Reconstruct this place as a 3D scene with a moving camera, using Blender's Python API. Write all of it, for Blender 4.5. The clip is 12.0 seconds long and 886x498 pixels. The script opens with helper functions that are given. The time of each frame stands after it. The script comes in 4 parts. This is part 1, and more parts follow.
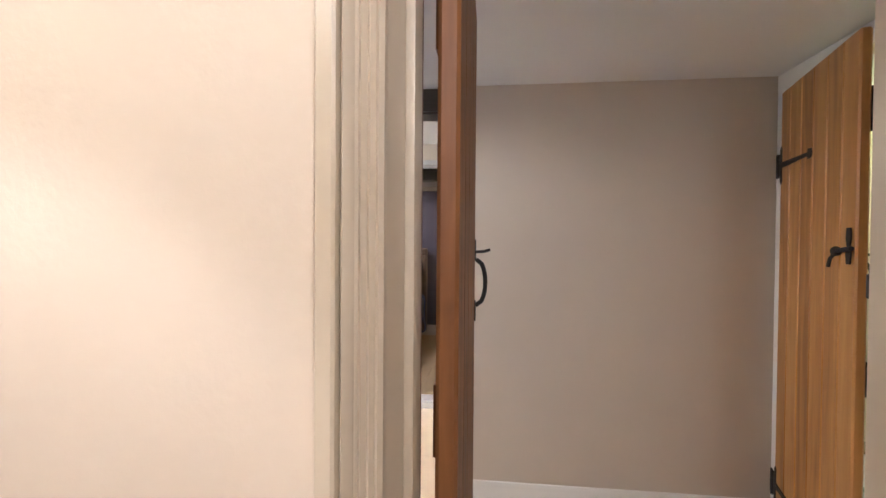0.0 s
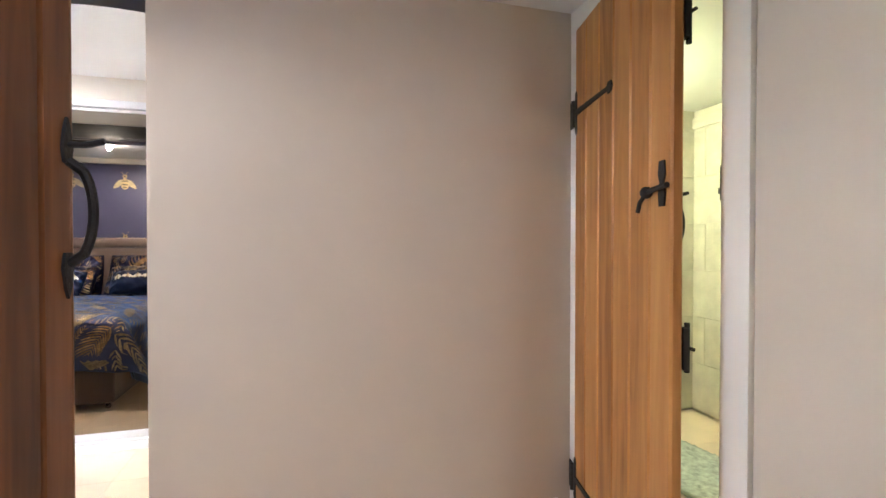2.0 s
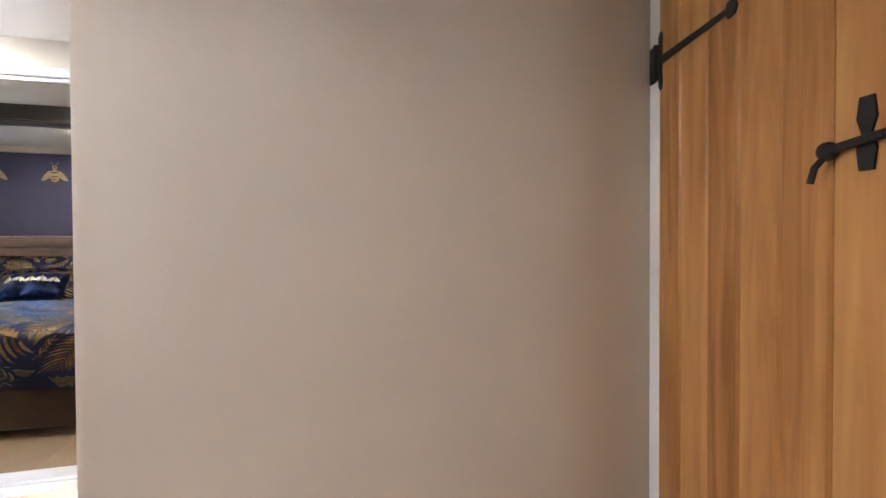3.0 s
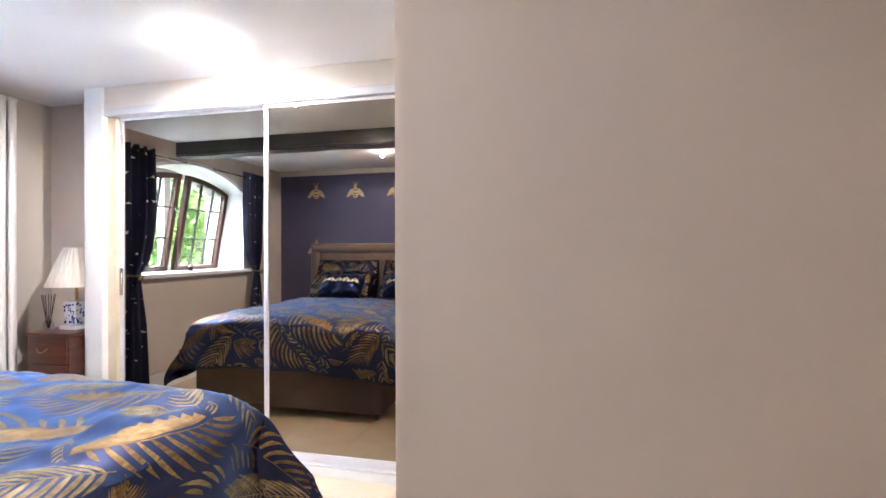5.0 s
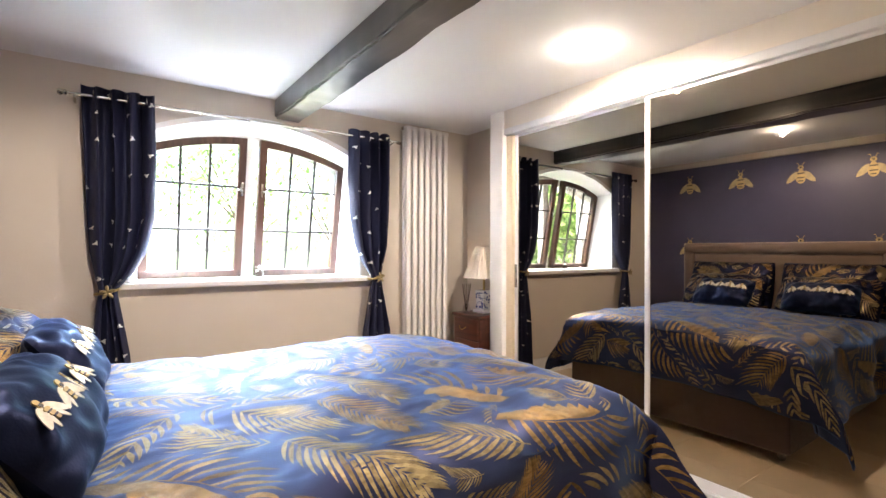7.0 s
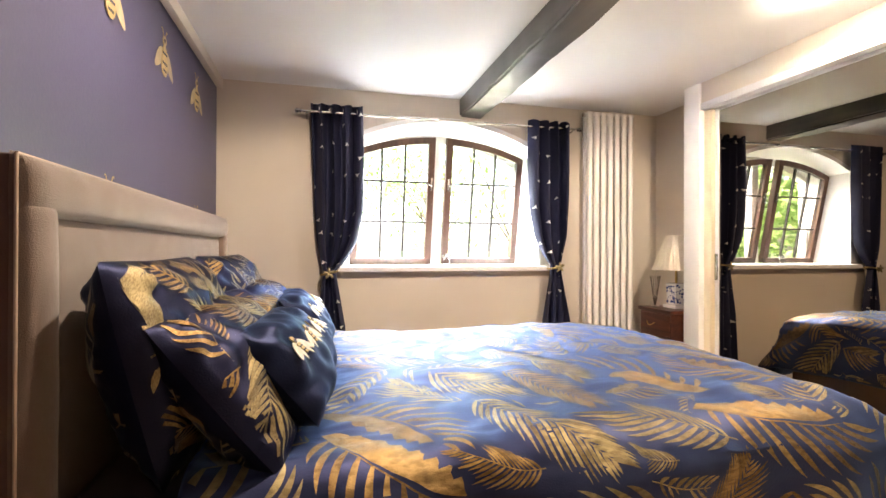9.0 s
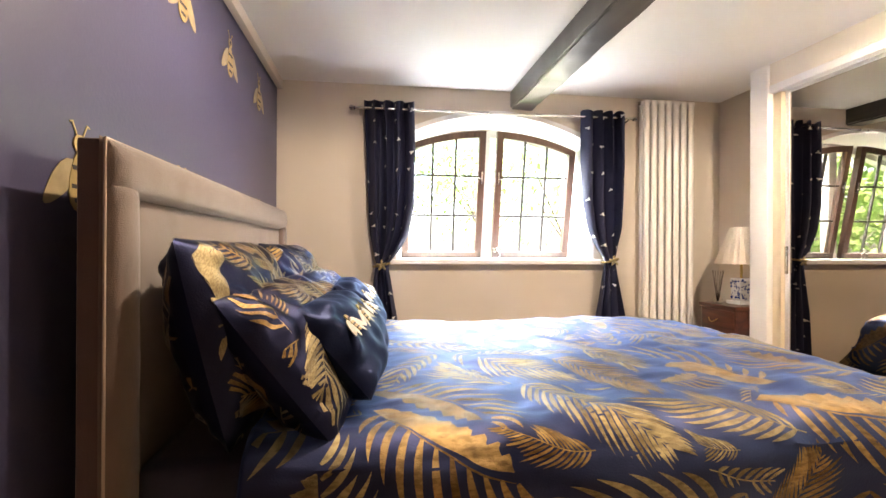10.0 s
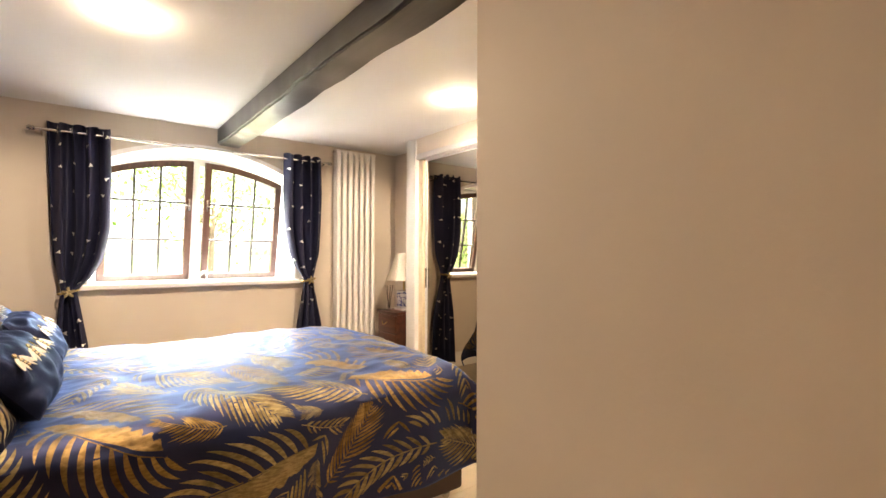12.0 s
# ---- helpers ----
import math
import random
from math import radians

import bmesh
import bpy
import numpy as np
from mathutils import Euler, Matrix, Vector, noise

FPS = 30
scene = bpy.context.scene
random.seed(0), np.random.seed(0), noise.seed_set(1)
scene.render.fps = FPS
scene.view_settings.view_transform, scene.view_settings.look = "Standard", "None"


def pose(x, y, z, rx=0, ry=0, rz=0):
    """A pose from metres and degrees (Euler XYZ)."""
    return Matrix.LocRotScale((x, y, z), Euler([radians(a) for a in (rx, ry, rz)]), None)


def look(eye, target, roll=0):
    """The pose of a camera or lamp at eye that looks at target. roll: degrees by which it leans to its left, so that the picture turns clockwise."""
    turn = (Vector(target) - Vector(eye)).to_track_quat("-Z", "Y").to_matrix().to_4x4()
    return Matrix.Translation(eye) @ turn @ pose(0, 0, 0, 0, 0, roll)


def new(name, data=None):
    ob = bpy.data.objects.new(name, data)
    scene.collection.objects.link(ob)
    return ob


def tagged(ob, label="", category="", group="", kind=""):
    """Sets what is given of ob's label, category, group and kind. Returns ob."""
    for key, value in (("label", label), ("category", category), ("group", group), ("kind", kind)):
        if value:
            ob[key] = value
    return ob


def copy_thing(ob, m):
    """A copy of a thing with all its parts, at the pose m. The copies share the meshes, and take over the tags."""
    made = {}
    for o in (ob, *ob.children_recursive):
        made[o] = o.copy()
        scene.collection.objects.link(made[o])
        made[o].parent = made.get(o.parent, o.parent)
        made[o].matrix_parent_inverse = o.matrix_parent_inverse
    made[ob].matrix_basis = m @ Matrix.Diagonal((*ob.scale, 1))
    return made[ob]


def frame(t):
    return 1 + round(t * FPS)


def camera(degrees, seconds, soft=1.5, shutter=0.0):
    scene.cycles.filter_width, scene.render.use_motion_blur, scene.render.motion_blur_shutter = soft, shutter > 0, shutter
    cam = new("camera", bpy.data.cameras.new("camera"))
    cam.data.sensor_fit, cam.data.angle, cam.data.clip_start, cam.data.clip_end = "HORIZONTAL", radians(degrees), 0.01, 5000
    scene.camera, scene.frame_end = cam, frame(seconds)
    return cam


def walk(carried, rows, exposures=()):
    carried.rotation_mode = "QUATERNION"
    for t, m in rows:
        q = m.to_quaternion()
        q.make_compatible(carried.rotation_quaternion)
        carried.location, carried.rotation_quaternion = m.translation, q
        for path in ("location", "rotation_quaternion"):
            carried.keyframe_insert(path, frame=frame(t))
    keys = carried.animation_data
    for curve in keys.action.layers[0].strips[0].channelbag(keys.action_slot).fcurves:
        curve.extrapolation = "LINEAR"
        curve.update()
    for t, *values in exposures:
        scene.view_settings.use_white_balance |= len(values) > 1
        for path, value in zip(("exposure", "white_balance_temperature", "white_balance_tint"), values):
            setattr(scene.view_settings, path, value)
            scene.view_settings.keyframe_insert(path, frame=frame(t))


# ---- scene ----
cam = camera(86.5, 12.0)
PATH = [
    (0.0, -0.812, 1.762, 1.366, 89.05, -0.43, -83.08),
    (0.1, -0.800, 1.753, 1.365, 89.07, -0.45, -86.29),
    (0.2, -0.789, 1.744, 1.363, 89.08, -0.47, -89.29),
    (0.5, -0.753, 1.717, 1.358, 89.11, -0.53, -95.75),
    (1.0, -0.532, 1.715, 1.331, 89.08, -0.17, -102.64),
    (1.5, -0.371, 1.660, 1.255, 89.33, -0.34, -105.00),
    (2.0, -0.154, 1.525, 1.203, 89.29, -0.02, -106.06),
    (2.5, 0.102, 1.486, 1.187, 89.06, 0.15, -106.47),
    (4.5, 0.678, 1.638, 1.197, 89.84, 0.55, -87.53),
    (5.0, 0.714, 1.729, 1.184, 90.09, 0.17, -76.98),
    (5.5, 0.758, 1.778, 1.189, 90.07, -0.03, -66.11),
    (6.0, 0.751, 1.823, 1.172, 90.23, -0.06, -54.36),
    (6.5, 0.736, 1.850, 1.173, 90.25, -0.14, -44.00),
    (7.0, 0.717, 1.870, 1.167, 90.28, -0.18, -35.47),
    (7.5, 0.715, 1.872, 1.158, 90.26, -0.22, -28.48),
    (9.5, 0.675, 1.837, 1.068, 90.12, -0.25, -10.93),
    (10.0, 0.684, 1.827, 1.050, 90.09, -0.27, -8.04),
    (10.5, 0.740, 1.755, 1.060, 90.13, -0.20, -6.57),
    (11.0, 0.771, 1.603, 1.099, 90.25, -0.16, -7.72),
    (11.5, 0.780, 1.368, 1.141, 90.69, -0.16, -18.50),
    (12.0, 0.755, 1.096, 1.192, 90.69, -0.15, -37.89),
]
EXPOSURES = [(0, 3.80, 5500, 15), (0.5, 4.0, 5300, 15), (1, 4.22, 5250, 14), (1.5, 4.42, 5200, 14), (2, 4.28, 5300, 14), (2.5, 4.14, 5350, 13), (4.5, 3.95, 5400, 17), (6, 3.55, 5700, 18), (6.5, 3.45, 6100, 18), (7.5, 3.38, 6500, 17), (9.5, 3.56, 7200, 18), (11, 3.54, 7200, 18), (12, 3.62, 8000, 18)]
walk(cam, [(t, pose(x, y, z, rx, ry, rz)) for t, x, y, z, rx, ry, rz in PATH],
     exposures=EXPOSURES)

# ---- world, daylight and lamps ----
CEIL = 2.15
world = bpy.data.worlds.new("overcast_sky")
scene.world = world
world.use_nodes = True
wn = world.node_tree
sky = wn.nodes.new("ShaderNodeTexSky")
sky.sky_type, sky.sun_disc = "NISHITA", False
sky.sun_elevation, sky.sun_rotation = radians(66), radians(166)
sky.air_density, sky.dust_density = 1.0, 3.0
wn.links.new(sky.outputs[0], wn.nodes["Background"].inputs[0])
wn.nodes["Background"].inputs[1].default_value = 0.15
sun = new("sun", bpy.data.lights.new("sun", "SUN"))
sun.data.energy, sun.data.angle, sun.data.color = 4.0, radians(3), (1, 0.96, 0.9)
sun.matrix_world = look((3, 2, 14), (1.5, 8, 0))
# the sky's light in the window opening
day = new("window_daylight", bpy.data.lights.new("window_daylight", "AREA"))
day.data.shape, day.data.size, day.data.size_y = "RECTANGLE", 1.5, 0.7
day.data.energy, day.data.color = 98, (0.80, 0.90, 1.0)
day.matrix_world = look((1.5, 5.85, 2.45), (1.5, 3.7, 0.75))


def lamp_at(name, xyz, watts, colour, radius=0.05):
    ob = new(name, bpy.data.lights.new(name, "POINT"))
    ob.data.energy, ob.data.color, ob.data.shadow_soft_size = watts, colour, radius
    ob.location = xyz
    return ob


WARM = (1.0, 0.87, 0.70)
SPOTS = [(2.58, 3.31), (0.90, 3.35)]
for sx, sy in SPOTS:
    lamp_at("downlight_glow", (sx, sy, CEIL - 0.045), 0.5, WARM, 0.012)
    beam = new("downlight_beam", bpy.data.lights.new("downlight_beam", "SPOT"))
    beam.data.energy, beam.data.color, beam.data.spot_size, beam.data.spot_blend = 6.4, WARM, radians(176), 0.3
    beam.data.shadow_soft_size = 0.02
    beam.matrix_world = look((sx, sy, CEIL - 0.03), (sx, sy + 0.001, 0))
lamp_at("corridor_glow", (-1.15, 1.55, CEIL - 0.12), 1.35, (1.0, 0.94, 0.86), 0.10)
lamp_at("ensuite_glow", (2.25, 0.02, CEIL - 0.12), 2.1, (0.97, 1.0, 0.48), 0.06)
spot = new("corridor_spot", bpy.data.lights.new("corridor_spot", "SPOT"))
spot.data.energy, spot.data.color, spot.data.spot_size, spot.data.spot_blend = 3.0, (1.0, 0.91, 0.80), radians(86), 0.3
spot.data.shadow_soft_size = 0.03
spot.matrix_world = look((-0.80, 2.48, CEIL - 0.04), (-0.78, 2.48, 0))


# ---- materials ----
def nodes_of(name):
    m = bpy.data.materials.new(name)
    m.use_nodes = True
    return m, m.node_tree.nodes, m.node_tree.links, m.node_tree.nodes["Principled BSDF"]


def ramp(ns, stops):
    r = ns.new("ShaderNodeValToRGB")
    while len(r.color_ramp.elements) < len(stops):
        r.color_ramp.elements.new(0.5)
    for e, (p, c) in zip(r.color_ramp.elements, stops):
        e.position, e.color = p, (*c, 1)
    return r


def plain(name, c, rough=0.6, metal=0.0, var=0.06, scale=3.0, bump=0.1, fine=180.0, sheen=0.0, coat=0.0, wear=0.0):
    """A surface with soft large mottling, fine grain in relief and optional wear."""
    m, ns, ln, b = nodes_of(name)
    co = ns.new("ShaderNodeTexCoord")
    n1 = ns.new("ShaderNodeTexNoise")
    n1.inputs["Scale"].default_value, n1.inputs["Detail"].default_value = scale, 5
    ln.new(co.outputs["Object"], n1.inputs["Vector"])
    r = ramp(ns, [(0.3, [v * (1 - var) for v in c]), (0.7, [min(1, v * (1 + var)) for v in c])])
    ln.new(n1.outputs["Fac"], r.inputs[0])
    ln.new(r.outputs[0], b.inputs["Base Color"])
    n2 = ns.new("ShaderNodeTexNoise")
    n2.inputs["Scale"].default_value, n2.inputs["Detail"].default_value = fine, 3
    ln.new(co.outputs["Object"], n2.inputs["Vector"])
    bp = ns.new("ShaderNodeBump")
    bp.inputs["Strength"].default_value, bp.inputs["Distance"].default_value = bump, 0.004
    ln.new(n2.outputs["Fac"], bp.inputs["Height"])
    ln.new(bp.outputs[0], b.inputs["Normal"])
    mr = ns.new("ShaderNodeMapRange")
    mr.inputs["To Min"].default_value, mr.inputs["To Max"].default_value = max(0, rough - 0.06), min(1, rough + 0.08)
    ln.new(n1.outputs["Fac"], mr.inputs["Value"])
    ln.new(mr.outputs[0], b.inputs["Roughness"])
    b.inputs["Metallic"].default_value = metal
    b.inputs["Sheen Weight"].default_value = sheen
    b.inputs["Coat Weight"].default_value = coat
    return m


def timber(name, dark, mid, light, rough=0.42, knots=True, axis=2):
    """Boards with long grain along one axis, each board toned by its own random."""
    m, ns, ln, b = nodes_of(name)
    co, oi = ns.new("ShaderNodeTexCoord"), ns.new("ShaderNodeObjectInfo")
    mp = ns.new("ShaderNodeMapping")
    sc = [6.0, 6.0, 6.0]
    sc[axis] = 0.5
    mp.inputs["Scale"].default_value = sc
    ad = ns.new("ShaderNodeVectorMath")
    mu = ns.new("ShaderNodeVectorMath")
    mu.operation = "SCALE"
    mu.inputs["Scale"].default_value = 37.0
    cb = ns.new("ShaderNodeCombineXYZ")
    for k in range(3):
        ln.new(oi.outputs["Random"], cb.inputs[k])
    ln.new(cb.outputs[0], mu.inputs[0])
    ln.new(co.outputs["Object"], mp.inputs["Vector"])
    ln.new(mp.outputs[0], ad.inputs[0])
    ln.new(mu.outputs[0], ad.inputs[1])
    n1 = ns.new("ShaderNodeTexNoise")
    n1.inputs["Scale"].default_value, n1.inputs["Detail"].default_value, n1.inputs["Distortion"].default_value = 1.6, 4, 2.2
    ln.new(ad.outputs[0], n1.inputs["Vector"])
    n2 = ns.new("ShaderNodeTexNoise")
    n2.inputs["Scale"].default_value, n2.inputs["Detail"].default_value = 14, 4
    ln.new(ad.outputs[0], n2.inputs["Vector"])
    mx = ns.new("ShaderNodeMix")
    mx.inputs["Factor"].default_value = 0.17
    ln.new(n1.outputs["Fac"], mx.inputs["A"])
    ln.new(n2.outputs["Fac"], mx.inputs["B"])
    sh = ns.new("ShaderNodeMath")
    sh.operation = "MULTIPLY_ADD"
    sh.inputs[1].default_value, sh.inputs[2].default_value = 0.22, -0.11
    ln.new(oi.outputs["Random"], sh.inputs[0])
    sm = ns.new("ShaderNodeMath")
    ln.new(mx.outputs[0], sm.inputs[0])
    ln.new(sh.outputs[0], sm.inputs[1])
    r = ramp(ns, [(0.28, dark), (0.5, mid), (0.72, light)])
    ln.new(sm.outputs[0], r.inputs[0])
    last = r.outputs[0]
    if knots:
        vo = ns.new("ShaderNodeTexVoronoi")
        vo.inputs["Scale"].default_value = 1.0
        mk = ns.new("ShaderNodeMapping")
        ks = [5.0, 5.0, 5.0]
        ks[axis] = 1.7
        mk.inputs["Scale"].default_value = ks
        ln.new(co.outputs["Object"], mk.inputs["Vector"])
        av = ns.new("ShaderNodeVectorMath")
        ln.new(mk.outputs[0], av.inputs[0])
        ln.new(mu.outputs[0], av.inputs[1])
        ln.new(av.outputs[0], vo.inputs["Vector"])
        kr = ramp(ns, [(0.03, (1, 1, 1)), (0.11, (0, 0, 0))])
        ln.new(vo.outputs["Distance"], kr.inputs[0])
        km = ns.new("ShaderNodeMix")
        km.data_type = "RGBA"
        km.inputs["B"].default_value = (*[v * 0.45 for v in dark], 1)
        ln.new(kr.outputs[0], km.inputs["Factor"])
        ln.new(last, km.inputs["A"])
        last = km.outputs["Result"]
    ln.new(last, b.inputs["Base Color"])
    bp = ns.new("ShaderNodeBump")
    bp.inputs["Strength"].default_value, bp.inputs["Distance"].default_value = 0.10, 0.003
    ln.new(n2.outputs["Fac"], bp.inputs["Height"])
    ln.new(bp.outputs[0], b.inputs["Normal"])
    b.inputs["Roughness"].default_value = rough
    return m


M = {}
M["wall"] = plain("warm_beige_emulsion", (0.60, 0.535, 0.46), 0.75, var=0.03, scale=1.6, bump=0.12, fine=90)
M["corridor"] = plain("cream_emulsion", (0.66, 0.56, 0.45), 0.75, var=0.03, scale=1.4, bump=0.12, fine=90)
M["ceiling"] = plain("white_ceiling_paint", (0.78, 0.78, 0.78), 0.85, var=0.025, scale=1.2, bump=0.18, fine=60)
M["blue"] = plain("slate_blue_wall_paint", (0.066, 0.062, 0.122), 0.42, var=0.08, scale=2.5, bump=0.12, fine=90)
M["gloss"] = plain("white_gloss_paint", (0.80, 0.79, 0.77), 0.38, var=0.02, scale=5, bump=0.02, fine=200)
M["fascia"] = plain("cream_painted_fascia", (0.72, 0.66, 0.58), 0.6, var=0.03, scale=4, bump=0.05)
M["reveal"] = plain("white_plaster", (0.82, 0.82, 0.82), 0.8, var=0.03, scale=3, bump=0.3, fine=30)
M["cream_wood"] = plain("cream_painted_wood", (0.68, 0.58, 0.42), 0.4, var=0.06, scale=5)
M["iron"] = plain("black_iron", (0.010, 0.009, 0.009), 0.62, 0.0, var=0.3, scale=20, bump=0.5, fine=150)
M["chrome"] = plain("brushed_steel", (0.6, 0.58, 0.55), 0.25, 1.0, var=0.05, bump=0.02)
M["silver"] = plain("satin_silver_trim", (0.72, 0.72, 0.73), 0.35, 0.35, var=0.03, bump=0.03)
M["rad"] = plain("radiator_enamel", (0.80, 0.78, 0.74), 0.3, var=0.02, bump=0.03)
M["brass"] = plain("aged_brass", (0.45, 0.32, 0.12), 0.35, 1.0, var=0.15, scale=12)
M["door"] = timber("stained_pine", (0.27, 0.105, 0.024), (0.45, 0.205, 0.054), (0.56, 0.285, 0.085))
M["entry"] = timber("dark_stained_pine", (0.062, 0.019, 0.006), (0.175, 0.063, 0.017), (0.27, 0.110, 0.032), 0.5)
M["edge"] = timber("pale_board_edge", (0.22, 0.115, 0.06), (0.33, 0.19, 0.10), (0.42, 0.27, 0.15), knots=False)
M["beam"] = timber("blackened_oak_beam", (0.010, 0.008, 0.007), (0.028, 0.022, 0.018), (0.075, 0.062, 0.052), 0.30, axis=1)
M["beam"].node_tree.nodes["Principled BSDF"].inputs["Coat Weight"].default_value = 0.6
M["beam"].node_tree.nodes["Principled BSDF"].inputs["Coat Roughness"].default_value = 0.28
M["mahogany"] = timber("mahogany", (0.035, 0.008, 0.004), (0.085, 0.022, 0.010), (0.14, 0.045, 0.02), 0.3, knots=False, axis=1)
M["casement"] = timber("brown_window_timber", (0.035, 0.015, 0.009), (0.075, 0.034, 0.021), (0.11, 0.055, 0.034), 0.45, knots=False)
M["lead"] = plain("dark_glazing_bar", (0.035, 0.030, 0.028), 0.5, var=0.2)
M["velvet"] = plain("taupe_velvet", (0.138, 0.094, 0.073), 0.8, var=0.12, scale=7, bump=0.35, fine=400, sheen=0.55)
M["divan"] = plain("brown_divan_cloth", (0.085, 0.054, 0.041), 0.85, var=0.1, scale=10, bump=0.4, fine=500, sheen=0.3)
# darker brown than the velvet: the shade on the headboard's end is in this colour
M["shaded_velvet"] = plain("brown_velvet_side_shaded", (0.095, 0.054, 0.044), 0.85, var=0.12, scale=8, bump=0.3, fine=400, sheen=0.4)
M["piping"] = plain("pale_piping", (0.5, 0.4, 0.32), 0.7, var=0.05)
M["satin"] = plain("navy_satin", (0.026, 0.028, 0.068), 0.43, 0.85, var=0.2, scale=5, bump=0.15, fine=260)
M["cushion"] = plain("midnight_satin", (0.008, 0.010, 0.030), 0.40, 0.8, var=0.2, scale=8, bump=0.15, fine=200)
for key in ("satin", "cushion"):
    weave = M[key].node_tree.nodes["Principled BSDF"].inputs
    weave["Specular Tint"].default_value = (0.66, 0.80, 1.0, 1)
    weave["Sheen Weight"].default_value = 1.0 if key == "satin" else 0.3
    weave["Sheen Roughness"].default_value = 0.46
    weave["Sheen Tint"].default_value = (0.22, 0.42, 1.0, 1)
M["pillow_satin"] = plain("midnight_navy_satin", (0.016, 0.017, 0.040), 0.44, 0.85, var=0.2, scale=6, bump=0.15, fine=260)
M["pillow_satin"].node_tree.nodes["Principled BSDF"].inputs["Specular Tint"].default_value = (0.5, 0.62, 0.9, 1)
M["sheet"] = plain("navy_cotton_sheet", (0.022, 0.023, 0.048), 0.75, var=0.15, scale=6, bump=0.2, fine=300, sheen=0.2)
M["gold"] = plain("gold_brocade", (0.27, 0.178, 0.074), 0.42, 0.85, var=0.3, scale=22, bump=0.4, fine=420)
M["pale_gold"] = plain("silvery_olive_brocade", (0.30, 0.24, 0.128), 0.42, 0.8, var=0.28, scale=22, bump=0.5, fine=420)
for key in ("gold", "pale_gold"):
    weave = M[key].node_tree.nodes["Principled BSDF"].inputs
    weave["Sheen Weight"].default_value, weave["Sheen Roughness"].default_value = 0.6, 0.32
    weave["Sheen Tint"].default_value = (0.75, 0.85, 0.85, 1)
    # each leaflet is woven a little lighter or darker, with a fine broken thread
    net = M[key].node_tree
    old = weave["Base Color"].links[0].from_socket
    geo, thread = net.nodes.new("ShaderNodeNewGeometry"), net.nodes.new("ShaderNodeTexNoise")
    thread.inputs["Scale"].default_value, thread.inputs["Detail"].default_value = 75, 3
    tone = ramp(net.nodes, [(0.0, (0.55, 0.50, 0.46)), (0.6, (1, 1, 1)), (1.0, (1.25, 1.25, 1.2))])
    net.links.new(geo.outputs["Random Per Island"], tone.inputs[0])
    grain = ramp(net.nodes, [(0.40, (0.70, 0.67, 0.64)), (0.58, (1.08, 1.08, 1.08))])
    net.links.new(thread.outputs["Fac"], grain.inputs[0])
    for extra in (tone, grain):
        mul = net.nodes.new("ShaderNodeMix")
        mul.data_type, mul.blend_type = "RGBA", "MULTIPLY"
        mul.inputs["Factor"].default_value = 1.0
        net.links.new(old, mul.inputs["A"])
        net.links.new(extra.outputs[0], mul.inputs["B"])
        old = mul.outputs["Result"]
    net.links.new(old, weave["Base Color"])
M["curtain"] = plain("navy_curtain_cloth", (0.008, 0.011, 0.042), 0.7, var=0.12, scale=6, bump=0.2, fine=300)
M["motif"] = plain("cream_motif_thread", (0.58, 0.54, 0.44), 0.5, var=0.2, scale=60)
M["bee_white"] = plain("white_woven_thread", (0.80, 0.79, 0.76), 0.5, var=0.15, scale=60)
M["bee_gold"] = plain("gilded_stencil", (0.50, 0.37, 0.16), 0.45, 0.3, var=0.2, scale=25)
M["bee_wing"] = plain("pale_gilt_stencil", (0.46, 0.37, 0.21), 0.5, 0.2, var=0.15, scale=25)
M["bee_dark"] = plain("dark_stencil", (0.05, 0.045, 0.05), 0.6)
M["shade"] = plain("pleated_ivory_shade", (0.64, 0.57, 0.47), 0.8, var=0.03, bump=0.2, fine=200)
M["tile"] = plain("pale_limestone_tile", (0.66, 0.53, 0.37), 0.35, var=0.08, scale=4, bump=0.1, fine=60)
M["grout"] = plain("sandy_grout", (0.62, 0.515, 0.38), 0.9)
M["trav"] = plain("travertine_tile", (0.55, 0.51, 0.40), 0.5, var=0.14, scale=7, bump=0.4, fine=45)
M["rug"] = plain("sage_bath_mat_pile", (0.36, 0.385, 0.335), 0.95, var=0.35, scale=30, bump=1.0, fine=200)
M["grass"] = plain("lawn", (0.10, 0.17, 0.05), 0.95, var=0.4, scale=12, bump=0.8, fine=60)
M["path"] = plain("gravel_path", (0.42, 0.39, 0.34), 0.95, var=0.2, scale=30, bump=0.8, fine=90)
M["bark"] = plain("bark", (0.10, 0.075, 0.05), 0.95, var=0.3, scale=14, bump=1.0, fine=40)
M["reed"] = plain("dark_reed", (0.05, 0.03, 0.02), 0.8)
M["ceramic"] = plain("white_glazed_ceramic", (0.75, 0.76, 0.78), 0.15, var=0.03, bump=0.02)
M["cobalt"] = plain("cobalt_glaze", (0.02, 0.05, 0.25), 0.15, var=0.2, scale=20)


